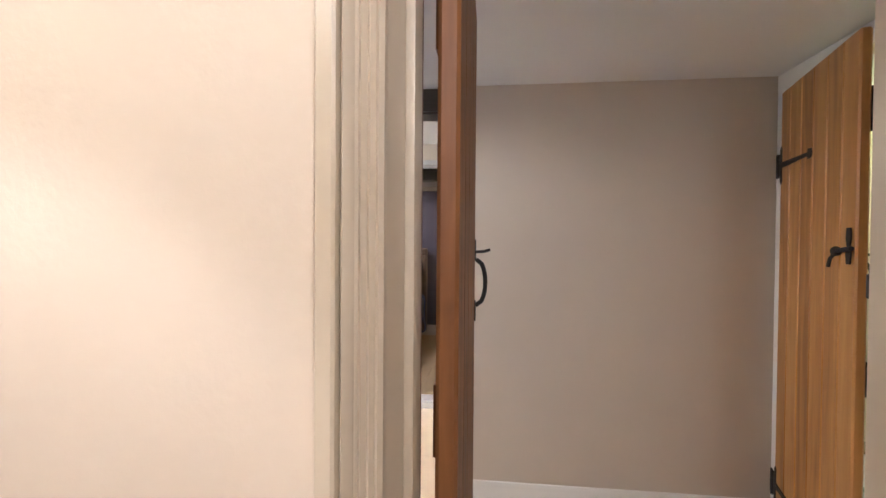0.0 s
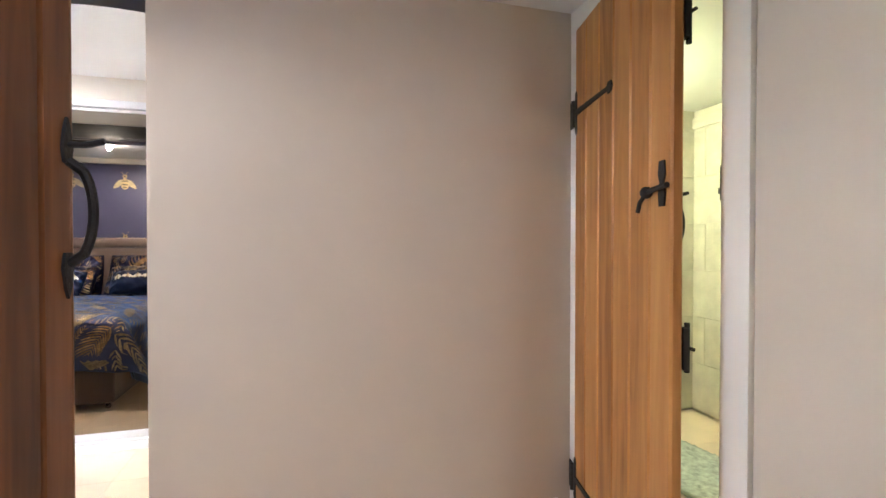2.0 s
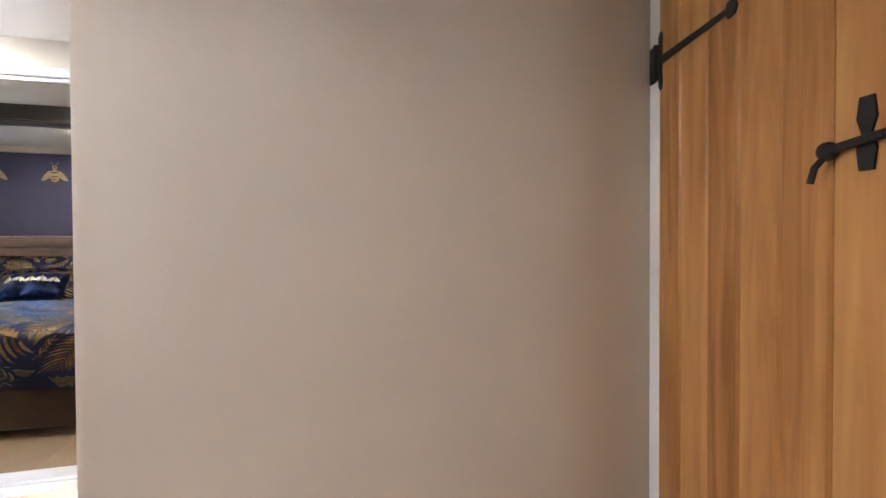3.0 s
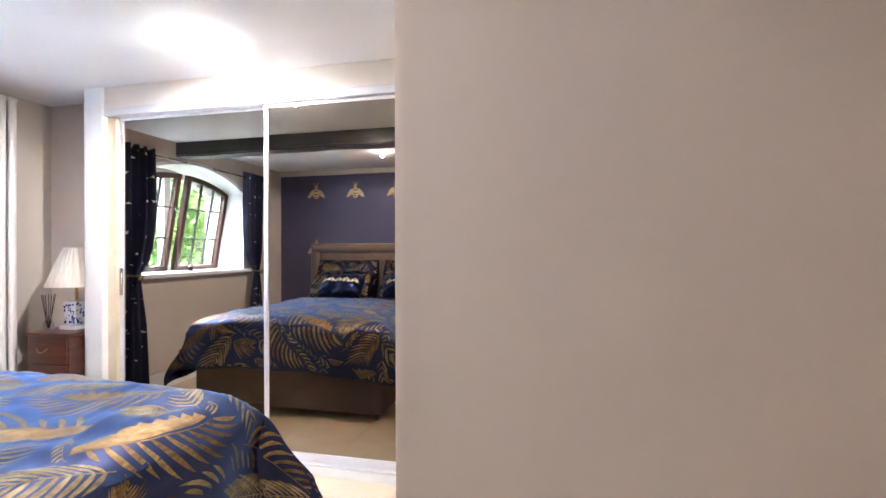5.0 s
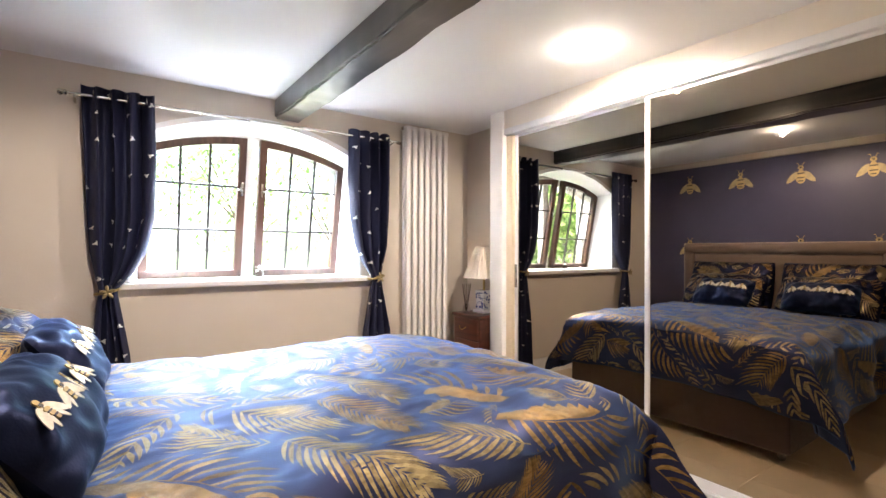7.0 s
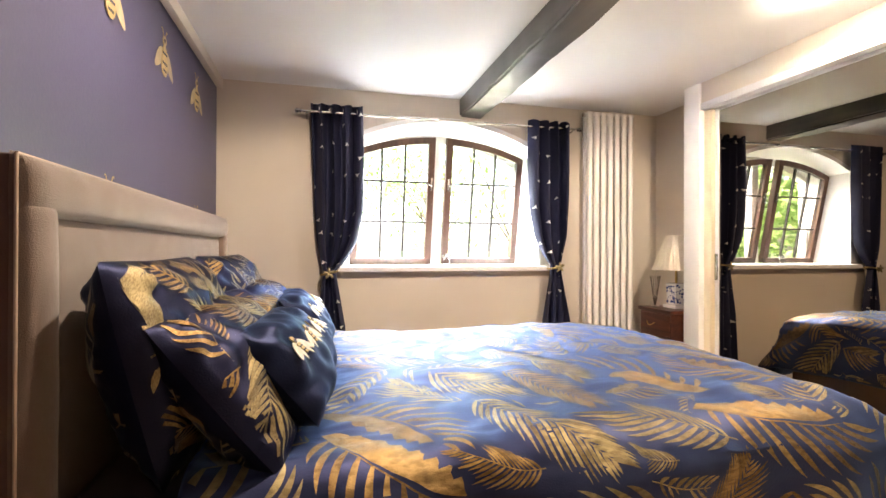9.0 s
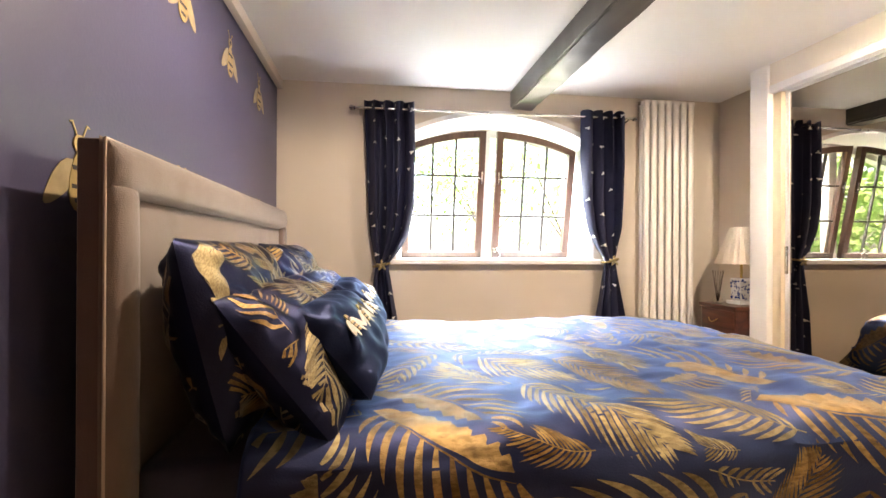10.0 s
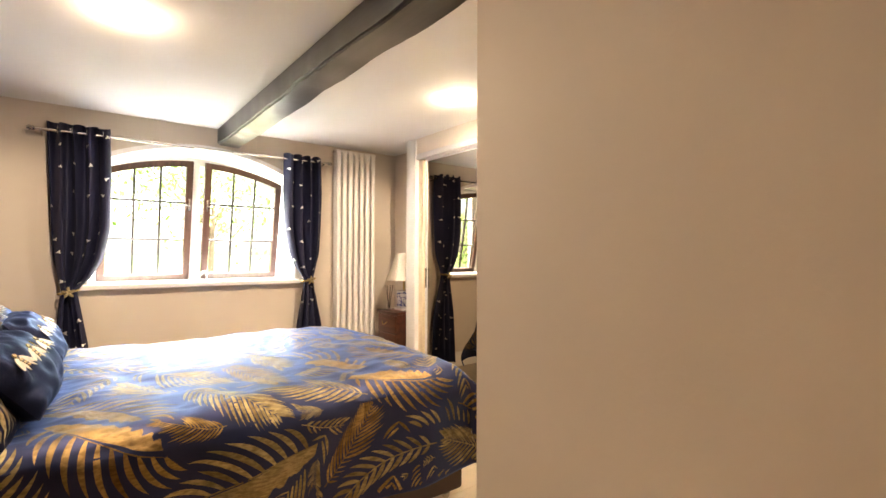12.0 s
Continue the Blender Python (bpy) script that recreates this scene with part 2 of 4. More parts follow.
def special():
    m, ns, ln, b = nodes_of("leaf_green")
    oi = ns.new("ShaderNodeNewGeometry")
    r = ramp(ns, [(0.0, (0.12, 0.24, 0.05)), (0.5, (0.22, 0.38, 0.10)), (1.0, (0.36, 0.50, 0.18))])
    ln.new(oi.outputs["Random Per Island"], r.inputs[0])
    ln.new(r.outputs[0], b.inputs["Base Color"])
    b.inputs["Roughness"].default_value = 0.6
    b.inputs["Transmission Weight"].default_value = 0.0
    M["leaf"] = m
    m, ns, ln, b = nodes_of("mirror_glass")
    b.inputs["Base Color"].default_value = (0.38, 0.338, 0.28, 1)
    b.inputs["Metallic"].default_value, b.inputs["Roughness"].default_value = 1.0, 0.012
    M["mirror"] = m
    m, ns, ln, b = nodes_of("clear_glass")
    b.inputs["Base Color"].default_value = (0.97, 0.98, 0.98, 1)
    b.inputs["Transmission Weight"].default_value, b.inputs["Roughness"].default_value = 1.0, 0.0
    b.inputs["IOR"].default_value = 1.1
    M["glass"] = m
    m, ns, ln, b = nodes_of("lit_lens")
    b.inputs["Emission Color"].default_value = (1.0, 0.86, 0.66, 1)
    b.inputs["Emission Strength"].default_value = 40
    M["lens"] = m


special()


# ---- helpers for building ----
def mesh_of(name, bm, material, smooth=True):
    me = bpy.data.meshes.new(name)
    bmesh.ops.recalc_face_normals(bm, faces=bm.faces)
    bm.to_mesh(me)
    bm.free()
    for mt in material if isinstance(material, (list, tuple)) else [material]:
        me.materials.append(mt)
    if smooth:
        me.shade_smooth()
        me.set_sharp_from_angle(angle=radians(35))
    return me


def part(name, bm, material, parent, label="", smooth=True):
    ob = new(name, mesh_of(name, bm, material, smooth))
    ob.parent = parent
    if label:
        ob["label"] = label
    return ob


def thing(name, label, category, group="", at=(0, 0, 0), rz=0.0):
    ob = new(name)
    ob.empty_display_size = 0.05
    ob.matrix_basis = pose(*at, 0, 0, rz)
    return tagged(ob, label, category, group)


def solo(name, bm, material, label, category, group="", kind="", smooth=True):
    return tagged(new(name, mesh_of(name, bm, material, smooth)), label, category, group, kind)


def box(a, b, bevel=0.0, bm=None, seg=2):
    bm = bm or bmesh.new()
    r = bmesh.ops.create_cube(bm, size=1)
    for v in r["verts"]:
        v.co = Vector([(a[i] + b[i]) / 2 + v.co[i] * (b[i] - a[i]) for i in range(3)])
    if bevel:
        ed = {e for v in r["verts"] for e in v.link_edges}
        bmesh.ops.bevel(bm, geom=list(ed), offset=bevel, segments=seg, affect="EDGES", profile=0.6)
    return bm


def tube(p, q, r, bm=None, n=12, r2=None):
    bm = bm or bmesh.new()
    p, q = Vector(p), Vector(q)
    m = Matrix.Translation((p + q) / 2) @ (q - p).to_track_quat("Z", "Y").to_matrix().to_4x4()
    bmesh.ops.create_cone(bm, cap_ends=True, segments=n, radius1=r, radius2=r if r2 is None else r2, depth=(q - p).length, matrix=m)
    return bm


def chain(pts, r, bm=None, n=8):
    bm = bm or bmesh.new()
    for a, b in zip(pts, pts[1:]):
        tube(a, b, r, bm, n)
    for p in pts[1:-1]:
        bmesh.ops.create_uvsphere(bm, u_segments=n, v_segments=6, radius=r, matrix=Matrix.Translation(p))
    return bm


def lathe(profile, at=(0, 0, 0), n=24, bm=None):
    """A turned body from (radius, height) pairs."""
    bm = bm or bmesh.new()
    rings = [[bm.verts.new((at[0] + r * math.cos(2 * math.pi * k / n), at[1] + r * math.sin(2 * math.pi * k / n), at[2] + z)) for k in range(n)] for r, z in profile]
    for a, b in zip(rings, rings[1:]):
        for k in range(n):
            bm.faces.new((a[k], a[(k + 1) % n], b[(k + 1) % n], b[k]))
    bm.faces.new(rings[0][::-1])
    bm.faces.new(rings[-1])
    return bm


def prism(outline, depth, m=Matrix(), bm=None):
    """A flat outline (x, z) given a thickness along y."""
    bm = bm or bmesh.new()
    a = [bm.verts.new(m @ Vector((x, 0, z))) for x, z in outline]
    b = [bm.verts.new(m @ Vector((x, depth, z))) for x, z in outline]
    bm.faces.new(a)
    bm.faces.new(b[::-1])
    for k in range(len(a)):
        j = (k + 1) % len(a)
        bm.faces.new((a[j], a[k], b[k], b[j]))
    return bm


def sheet(f, nu, nv, bm=None):
    """A grid of f(u, v), u and v from 0 to 1."""
    bm = bm or bmesh.new()
    g = [[bm.verts.new(f(i / nu, j / nv)) for j in range(nv + 1)] for i in range(nu + 1)]
    for i in range(nu):
        for j in range(nv):
            bm.faces.new((g[i][j], g[i + 1][j], g[i + 1][j + 1], g[i][j + 1]))
    return bm


def wall(name, a, b, mat, label="painted plaster wall"):
    return solo(name, box(a, b), M[mat], label, "wall", kind="structure", smooth=False)


# ---- the large structure ----
T = 0.12
wall("ceiling", (-2.4, -1.4, CEIL), (4.0, 5.6, CEIL + 0.1), "ceiling", "white plaster ceiling")
# headboard wall, the doorway wall in line with it, corridor
wall("wall_core", (-0.27, 1.905, 0), (-0.046, 5.0, CEIL), "corridor", "plain wall core behind the feature wall")
wall("wall_headboard", (-0.046, 1.96, 0), (0.04, 5.0, CEIL), "blue", "slate blue painted feature wall")
wall("wall_corridor_face", (-0.275, 1.905, 0), (-0.2705, 5.0, CEIL), "corridor", "cream corridor wall")
wall("wall_doorway_side", (-0.27, 0.35, 0), (-0.05, 1.21, CEIL), "corridor", "cream wall beside the doorway")
wall("wall_doorway_head", (-0.27, 1.21, 2.07), (-0.05, 1.905, CEIL), "corridor", "cream wall over the doorway")
wall("wall_corridor_back", (-2.4, -1.0, 0), (-2.28, 5.0, CEIL), "corridor", "cream corridor wall")
wall("wall_corridor_end", (-2.28, 4.2, 0), (-0.275, 4.32, CEIL), "corridor", "cream corridor end wall")
wall("wall_corridor_near", (-2.28, -1.0, 0), (-0.27, -0.88, CEIL), "corridor", "cream corridor end wall")
wall("wall_corridor_side", (-0.27, -0.88, 0), (-0.15, 0.35, CEIL), "corridor", "cream corridor wall")
# the beige wall that ends in a free corner
bm = box((1.58, 0.34, 0), (1.76, 2.03, CEIL))
bmesh.ops.bevel(bm, geom=[e for e in bm.edges if abs(e.verts[0].co.z - e.verts[1].co.z) > 1 and e.verts[0].co.y > 2], offset=0.018, segments=4, affect="EDGES")
solo("wall_free_end", bm, M["wall"], "beige plaster wall with a rounded free end", "wall", kind="structure")
wall("wall_wardrobe_near", (1.76, 1.85, 0), (3.6, 1.97, CEIL), "wall", "beige plaster wall")
# ensuite wall with its doorway
wall("wall_ensuite_side", (-0.05, 0.34, 0), (0.80, 0.46, CEIL), "wall", "beige wall beside the ensuite door")
wall("wall_ensuite_head", (0.80, 0.34, 2.10), (1.58, 0.46, CEIL), "wall", "beige wall over the ensuite door")
# window wall with an arched, splayed opening
OX0, OX1, OZ0, SPRING, CROWN = 0.83, 2.20, 0.985, 1.80, 1.985


def arch_z(x, x0=OX0, x1=OX1, z0=SPRING, z1=CROWN):
    half, rise = (x1 - x0) / 2, z1 - z0
    rad = (half * half + rise * rise) / (2 * rise)
    d = min(abs(x - (x0 + x1) / 2), half)
    return z1 - rad + math.sqrt(rad * rad - d * d)


wall("wall_window_a", (-0.27, 5.0, 0), (OX0, 5.45, CEIL), "wall", "beige window wall")
wall("wall_window_b", (OX1, 5.0, 0), (3.9, 5.45, CEIL), "wall", "beige window wall")
wall("wall_window_c", (OX0, 5.0, 0), (OX1, 5.45, OZ0 - 0.01), "wall", "beige wall under the window")
xs = [OX0 + (OX1 - OX0) * k / 28 for k in range(29)]
solo("wall_window_d", prism([(x, arch_z(x)) for x in xs] + [(OX1, CEIL), (OX0, CEIL)], 0.45, Matrix.Translation((0, 5.0, 0))), M["wall"],
     "beige wall over the arched window", "wall", kind="structure")
# white plaster lining of the arch
bm = bmesh.new()
lin = [(OX0 + 0.004, OZ0)] + [(x, arch_z(x) - 0.004) for x in xs[1:-1]] + [(OX1 - 0.004, OZ0)]
lin = [(OX0 + 0.004, OZ0), (OX0 + 0.004, SPRING)] + lin[1:-1] + [(OX1 - 0.004, SPRING), (OX1 - 0.004, OZ0)]
inner = [((x - 1.515) * 0.985 + 1.515, OZ0 if z < OZ0 + 0.01 else z - 0.012) for x, z in lin]
va = [bm.verts.new((x, 4.996, z)) for x, z in lin]
vb = [bm.verts.new(((x - 1.515) * 0.955 + 1.515, 5.44, z)) for x, z in inner]
vc = [bm.verts.new((1.515 + (x - 1.515) * 1.03, 4.996, z + (0.03 if z > OZ0 + 0.01 else 0))) for x, z in lin]
for k in range(len(va) - 1):
    bm.faces.new((va[k], va[k + 1], vb[k + 1], vb[k]))
    bm.faces.new((va[k], vc[k], vc[k + 1], va[k + 1]))
solo("window_reveal", bm, M["reveal"], "white plastered splayed window reveal", "window reveal", kind="structure")
# alcove and wardrobe recess
wall("wall_alcove", (3.20, 4.44, 0), (3.32, 5.0, CEIL), "wall", "beige alcove wall")
wall("wall_wardrobe_back", (3.62, 1.85, 0), (3.74, 4.44, CEIL), "wall", "plain wall behind the wardrobe")
# soffit strip over the feature wall
solo("trim_soffit", box((0.043, 1.92, 2.088), (0.078, 4.998, 2.148), 0.004), M["wall"], "narrow cream boxed strip under the ceiling", "trim", kind="structure")
# ensuite shell
wall("wall_ensuite_a", (0.2, -1.30, 0), (2.7, -1.16, CEIL), "trav", "travertine bathroom wall")
wall("wall_ensuite_b", (2.62, -1.16, 0), (2.74, 0.34, CEIL), "trav", "travertine bathroom wall")
wall("wall_ensuite_c", (0.08, -1.30, 0), (0.2, 0.34, CEIL), "trav", "travertine bathroom wall")
wall("wall_ensuite_d", (1.76, 0.30, 0), (2.7, 0.42, CEIL), "trav", "bathroom wall")


def skirting(name, p, q, out):
    """White moulded skirting from p to q, standing out along the given direction."""
    prof = [(0, 0), (0.016, 0), (0.016, 0.105), (0.011, 0.118), (0.011, 0.126), (0.006, 0.145), (0, 0.15)]
    bm = bmesh.new()
    a = [bm.verts.new((p[0] + out[0] * d, p[1] + out[1] * d, z)) for d, z in prof]
    b = [bm.verts.new((q[0] + out[0] * d, q[1] + out[1] * d, z)) for d, z in prof]
    for k in range(len(a) - 1):
        bm.faces.new((a[k], a[k + 1], b[k + 1], b[k]))
    bm.faces.new(a)
    bm.faces.new(b)
    solo(name, bm, M["gloss"], "white gloss moulded skirting board", "skirting", kind="structure")


skirting("baseboard", (1.579, 0.53, 0), (1.579, 2.02, 0), (-1, 0))
skirting("baseboard", (-0.05, 0.461, 0), (0.745, 0.461, 0), (0, 1))
skirting("baseboard", (0.04, 4.999, 0), (3.2, 4.999, 0), (0, -1))
skirting("baseboard", (0.041, 2.0, 0), (0.041, 4.98, 0), (1, 0))


def moulded(name, path, width, depth, out, label):
    """An architrave of three ridges round a doorway: path of (u, z) corners, on the face given by out(u, d, z)."""
    th = thing(name, label, "door frame")
    th["kind"] = "structure"
    prof = [(0, 0), (0, 0.012), (0.006, 0.017), (0.012, 0.011), (0.018, 0.017), (0.024, 0.011), (0.030, 0.018), (0.036, 0.012), (0.040, 0.014), (0.044, 0.025),
            (0.050, 0.029), (0.055, 0.023), (0.057, 0.010), (0.060, 0.010), (0.063, 0.022), (0.068, 0.024), (0.092, 0.020), (0.095, 0.016), (0.095, 0)]
    prof = [(w * width / 0.095, d * depth / 0.026) for w, d in prof]
    for (p, q, side) in path:
        bm = bmesh.new()
        du, dz = q[0] - p[0], q[1] - p[1]
        a, b = [], []
        for w, d in prof:
            if abs(dz) > abs(du):
                a.append(bm.verts.new(out(p[0] + side * w, d, p[1])))
                b.append(bm.verts.new(out(q[0] + side * w, d, q[1] + (w if q[1] > 1 else 0))))
            else:
                a.append(bm.verts.new(out(p[0] - w, d, p[1] + w)))
                b.append(bm.verts.new(out(q[0] + w, d, q[1] + w)))
        for k in range(len(prof) - 1):
            bm.faces.new((a[k], a[k + 1], b[k + 1], b[k]))
        part("architrave", bm, M["gloss_warm"], th)
    return th


M["gloss_warm"] = plain("cream_gloss_paint", (0.57, 0.485, 0.37), 0.32, var=0.03, scale=6, bump=0.05, fine=40)
JL, JR, JT = 1.893, 1.22, 2.055
fr = moulded("door_frame_1", [((JL, 0), (JL, JT), 1), ((JR, 0), (JR, JT), -1), ((JR, JT), (JL, JT), 1)], 0.080, 0.032,
             lambda u, d, z: (-0.275 - d, u, z), "cream painted moulded door frame with worn gloss")
part("jamb", box((-0.275, JL, 0), (-0.045, JL + 0.009, JT), 0.002), M["gloss_warm"], fr)
part("jamb", box((-0.275, JR - 0.009, 0), (-0.045, JR, JT), 0.002), M["gloss_warm"], fr)
part("jamb", box((-0.275, JR, JT), (-0.045, JL, JT + 0.012), 0.002), M["gloss_warm"], fr)
part("door_stop", box((-0.175, JL - 0.014, 0), (-0.115, JL, JT), 0.003), M["gloss_warm"], fr)
# dark brown strip between the stop and the door, in the door's colour
part("lining", box((-0.114, JL - 0.004, 0), (-0.047, JL, JT), 0.001), M["entry"], fr, "dark brown strip at the hinge side of the jamb")
part("door_stop", box((-0.175, JR, 0), (-0.115, JR + 0.014, JT), 0.003), M["gloss_warm"], fr)
part("latch_keep", box((-0.0455, JR - 0.016, 1.285), (-0.036, JR - 0.002, 1.322), 0.002), M["iron"], fr, "black iron latch keep")
# ensuite frame, white
fe = thing("door_frame_2", "white gloss painted ensuite door frame", "door frame")
fe["kind"] = "structure"
EX0, EX1, ETOP = 0.838, 1.53, 2.07
part("jamb", box((EX0 - 0.085, 0.455, 0), (EX0, 0.478, CEIL - 0.02), 0.005), M["gloss"], fe)
part("jamb", box((EX0 - 0.03, 0.335, 0), (EX0 - 0.002, 0.455, ETOP), 0.003), M["gloss"], fe)
part("jamb", box((EX1, 0.455, 0), (1.577, 0.478, CEIL - 0.02), 0.005), M["gloss"], fe)
part("jamb", box((EX1, 0.335, 0), (EX1 + 0.03, 0.455, ETOP), 0.003), M["gloss"], fe)
part("door_head", box((EX0 - 0.085, 0.455, ETOP), (1.577, 0.479, CEIL - 0.002), 0.004), M["gloss"], fe)
bm = box((EX0 - 0.004, 0.448, 1.316), (EX0 + 0.012, 0.47, 1.411), 0.004)
box((EX0 - 0.002, 0.448, 1.335), (EX0 + 0.022, 0.465, 1.352), 0.003, bm)
part("latch_keep", bm, M["iron"], fe, "black iron latch keep")

# beam
bm = box((1.60, 2.02, 2.022), (1.765, 5.0, CEIL - 0.001))
bmesh.ops.subdivide_edges(bm, edges=[e for e in bm.edges if abs(e.verts[0].co.y - e.verts[1].co.y) > 1], cuts=60)
bmesh.ops.bevel(bm, geom=[e for e in bm.edges if e.verts[0].co.z < 2.03 and e.verts[1].co.z < 2.03 and abs(e.verts[0].co.x - e.verts[1].co.x) < 0.01], offset=0.012, segments=2, affect="EDGES")
for v in bm.verts:
    if v.co.z < CEIL - 0.01:
        n = noise.noise_vector(v.co * 2.6) * 0.012 + noise.noise_vector(v.co * 11) * 0.006
        v.co += Vector((n.x, 0, n.z))
# the beam's end, let into the wall and shown flush in the plaster
END = [(2.05, CEIL - 0.002), (1.957, CEIL - 0.002), (1.960, 2.062), (1.968, 2.045), (1.985, 2.036), (2.05, 2.022)]
prism(END, 0.05, Matrix(((0, 1, 0, 1.574), (1, 0, 0, 0), (0, 0, 1, 0), (0, 0, 0, 1))), bm)
solo("ceiling_beam", bm, M["beam"], "rough-hewn blackened oak ceiling beam", "beam", kind="structure")


caulk = prism([(1.957, CEIL - 0.003), (1.957, 2.062), (1.966, 2.043), (1.985, 2.034), (2.028, 2.026), (2.028, 2.017), (1.980, 2.022), (1.955, 2.036), (1.943, 2.060), (1.943, CEIL - 0.003)], 0.006, Matrix(((0, 1, 0, 1.577), (1, 0, 0, 0), (0, 0, 1, 0), (0, 0, 0, 1))))
solo("trim_beam_caulk", caulk, M["gloss"], "white filler line round the beam end", "trim", kind="structure")


# ---- plank doors ----
def strap_hinge(parent, z, y, length, lift=0.0, side=-1):
    bm = box((-0.048, y - 0.005, z - 0.055), (-0.012, y + 0.001, z + 0.055), 0.003)
    for s in (-1, 1):
        bmesh.ops.create_uvsphere(bm, u_segments=10, v_segments=8, radius=0.013, matrix=Matrix.Translation((0.012, y, z + s * 0.062)) @ Matrix.Diagonal((1.0, 0.4, 2.0, 1)))
    box((0.0, y - 0.005, z - 0.05), (0.022, y + 0.001, z + 0.05), 0.003, bm)
    tube((-0.006, y - 0.006, z - 0.052), (-0.006, y - 0.006, z + 0.052), 0.008, bm)
    prism([(0.01, z - 0.012), (length - 0.02, z + lift - 0.007), (length - 0.012, z + lift - 0.02), (length + 0.012, z + lift - 0.016), (length + 0.02, z + lift),
           (length + 0.012, z + lift + 0.018), (length - 0.012, z + lift + 0.02), (length - 0.02, z + lift + 0.007), (0.01, z + 0.012)], -0.005, Matrix.Translation((0, y, 0)), bm)
    return part("strap_hinge", bm, M["iron"], parent, "black iron strap hinge")


def plank_door(name, label, width, top, mat, at, rz, widths, inset=0.05, short=0.012):
    th = thing(name, label, "door", at=at, rz=rz)
    x = 0.0
    for w in widths:
        bm = box((x + 0.0012, 0.0, 0.012), (x + w - 0.0012, 0.034, top), 0.006, seg=1)
        part("board", bm, M[mat], th, smooth=False)
        x += w
    for z in (0.22, 1.02, 1.80):
        bm = prism([(inset, z - 0.07), (width - short, z - 0.07), (width - short, z + 0.055), (width - short - 0.018, z + 0.07), (inset, z + 0.07)], 0.026, Matrix.Translation((0, 0.0345, 0)))
        part("ledge", bm, M[mat], th, "cross ledge on the back of the boards", smooth=False)
    return th


d1 = plank_door("door_1", "open dark-stained ledged plank door with black iron latch", 0.737, 2.03, "entry", (-0.12, 1.822, 0), 1.2, (0.165, 0.16, 0.172, 0.155, 0.085), 0.2)
d1["kind"] = "structure"
part("board_edge", box((0.7365, 0.001, 0.013), (0.7400, 0.033, 2.029), 0.0012, seg=1), M["edge"], d1, "paler sawn door edge", smooth=False)

part("bare_chip", prism([(0.012, 1.040), (0.026, 1.026), (0.024, 1.018), (0.012, 1.018)], 0.003, Matrix(((0, 1, 0, 0.7395), (1, 0, 0, 0.006), (0, 0, 1, 0), (0, 0, 0, 1)))), M["gloss"], d1, "white filler chip on the edge", smooth=False)


def pull_handle(parent, x, z, y, s=-1, k=1.0):
    """A bow handle with arrow plates and a thumb press, on the face at y, standing out along s."""
    bm = bmesh.new()
    for zz, up in ((z + 0.085 * k, 1), (z - 0.075 * k, -1)):
        o = [(x - 0.009, zz - up * 0.02), (x + 0.009, zz - up * 0.02), (x + 0.015, zz), (x + 0.008, zz + up * 0.028), (x, zz + up * 0.042), (x - 0.008, zz + up * 0.028), (x - 0.015, zz)]
        prism(o, s * 0.004, Matrix.Translation((0, y, 0)), bm)
    plates = part("plate", bm, M["iron"], parent, "black iron arrow plates")
    pts = []
    for i in range(11):
        a = i / 10
        zz = z + (0.068 - 0.138 * a) * k
        pts.append((x, y + s * (0.004 + 0.028 * math.sin(math.pi * a) ** 0.42), zz))
    part("bow_handle", chain(pts, 0.0065 * k), M["iron"], parent, "black iron bow handle")
    bm = chain([(x, y, z + 0.09 * k), (x, y + s * 0.026, z + 0.091 * k), (x, y + s * 0.046, z + 0.097 * k)], 0.0045)
    part("thumb_press", bm, M["iron"], parent, "black iron thumb press")


pull_handle(d1, 0.715, 1.245, 0.0)
bm = box((0.60, 0.036, 1.262), (0.788, 0.046, 1.292), 0.003)
box((0.66, 0.036, 1.235), (0.69, 0.058, 1.32), 0.004, bm)
part("latch_bar", bm, M["iron"], d1, "black iron latch bar")

ax, ay = 1.522, 0.490
bx, by = 0.828, 0.637
d2 = plank_door("door_2", "ajar honey-stained ledged plank door with black iron fittings", 0.70, 2.055, "door", (ax, ay, 0), 180 - math.degrees(math.atan2(by - ay, ax - bx)),
                (0.115, 0.12, 0.118, 0.12, 0.118, 0.109), 0.05, 0.07)
d2["kind"] = "structure"
strap_hinge(d2, 1.722, 0.0, 0.33, 0.0)
strap_hinge(d2, 0.255, 0.0, 0.33, -0.0)
# latch on the vestibule face
bm = prism([(0.648, 1.30), (0.672, 1.30), (0.677, 1.335), (0.668, 1.36), (0.677, 1.385), (0.672, 1.42), (0.648, 1.42), (0.643, 1.385), (0.652, 1.36), (0.643, 1.335)], -0.005, Matrix.Translation((0, -0.001, 0)))
part("latch_plate", bm, M["iron"], d2, "black iron latch plate")
bm = chain([(0.70, -0.012, 1.352), (0.62, -0.014, 1.345), (0.60, -0.016, 1.34)], 0.008)
bmesh.ops.create_uvsphere(bm, u_segments=12, v_segments=8, radius=0.017, matrix=Matrix.Translation((0.598, -0.014, 1.342)))
chain([(0.60, -0.018, 1.335), (0.585, -0.026, 1.315), (0.578, -0.028, 1.288)], 0.006, bm)
part("latch_bar", bm, M["iron"], d2, "black iron latch bar with a curled end")
pull_handle(d2, 0.640, 1.255, 0.035, 1, 0.85)
for z, n in ((1.80, 0.14), (0.93, 0.11)):
    bm = box((0.655, 0.036, z - n / 2), (0.698, 0.052, z + n / 2), 0.004)
    tube((0.676, 0.058, z - n / 2 - 0.01), (0.676, 0.058, z + n / 2 + 0.01), 0.007, bm)
    tube((0.676, 0.058, z), (0.70, 0.062, z), 0.005, bm)
    part("bolt", bm, M["iron"], d2, "black iron barrel bolt")


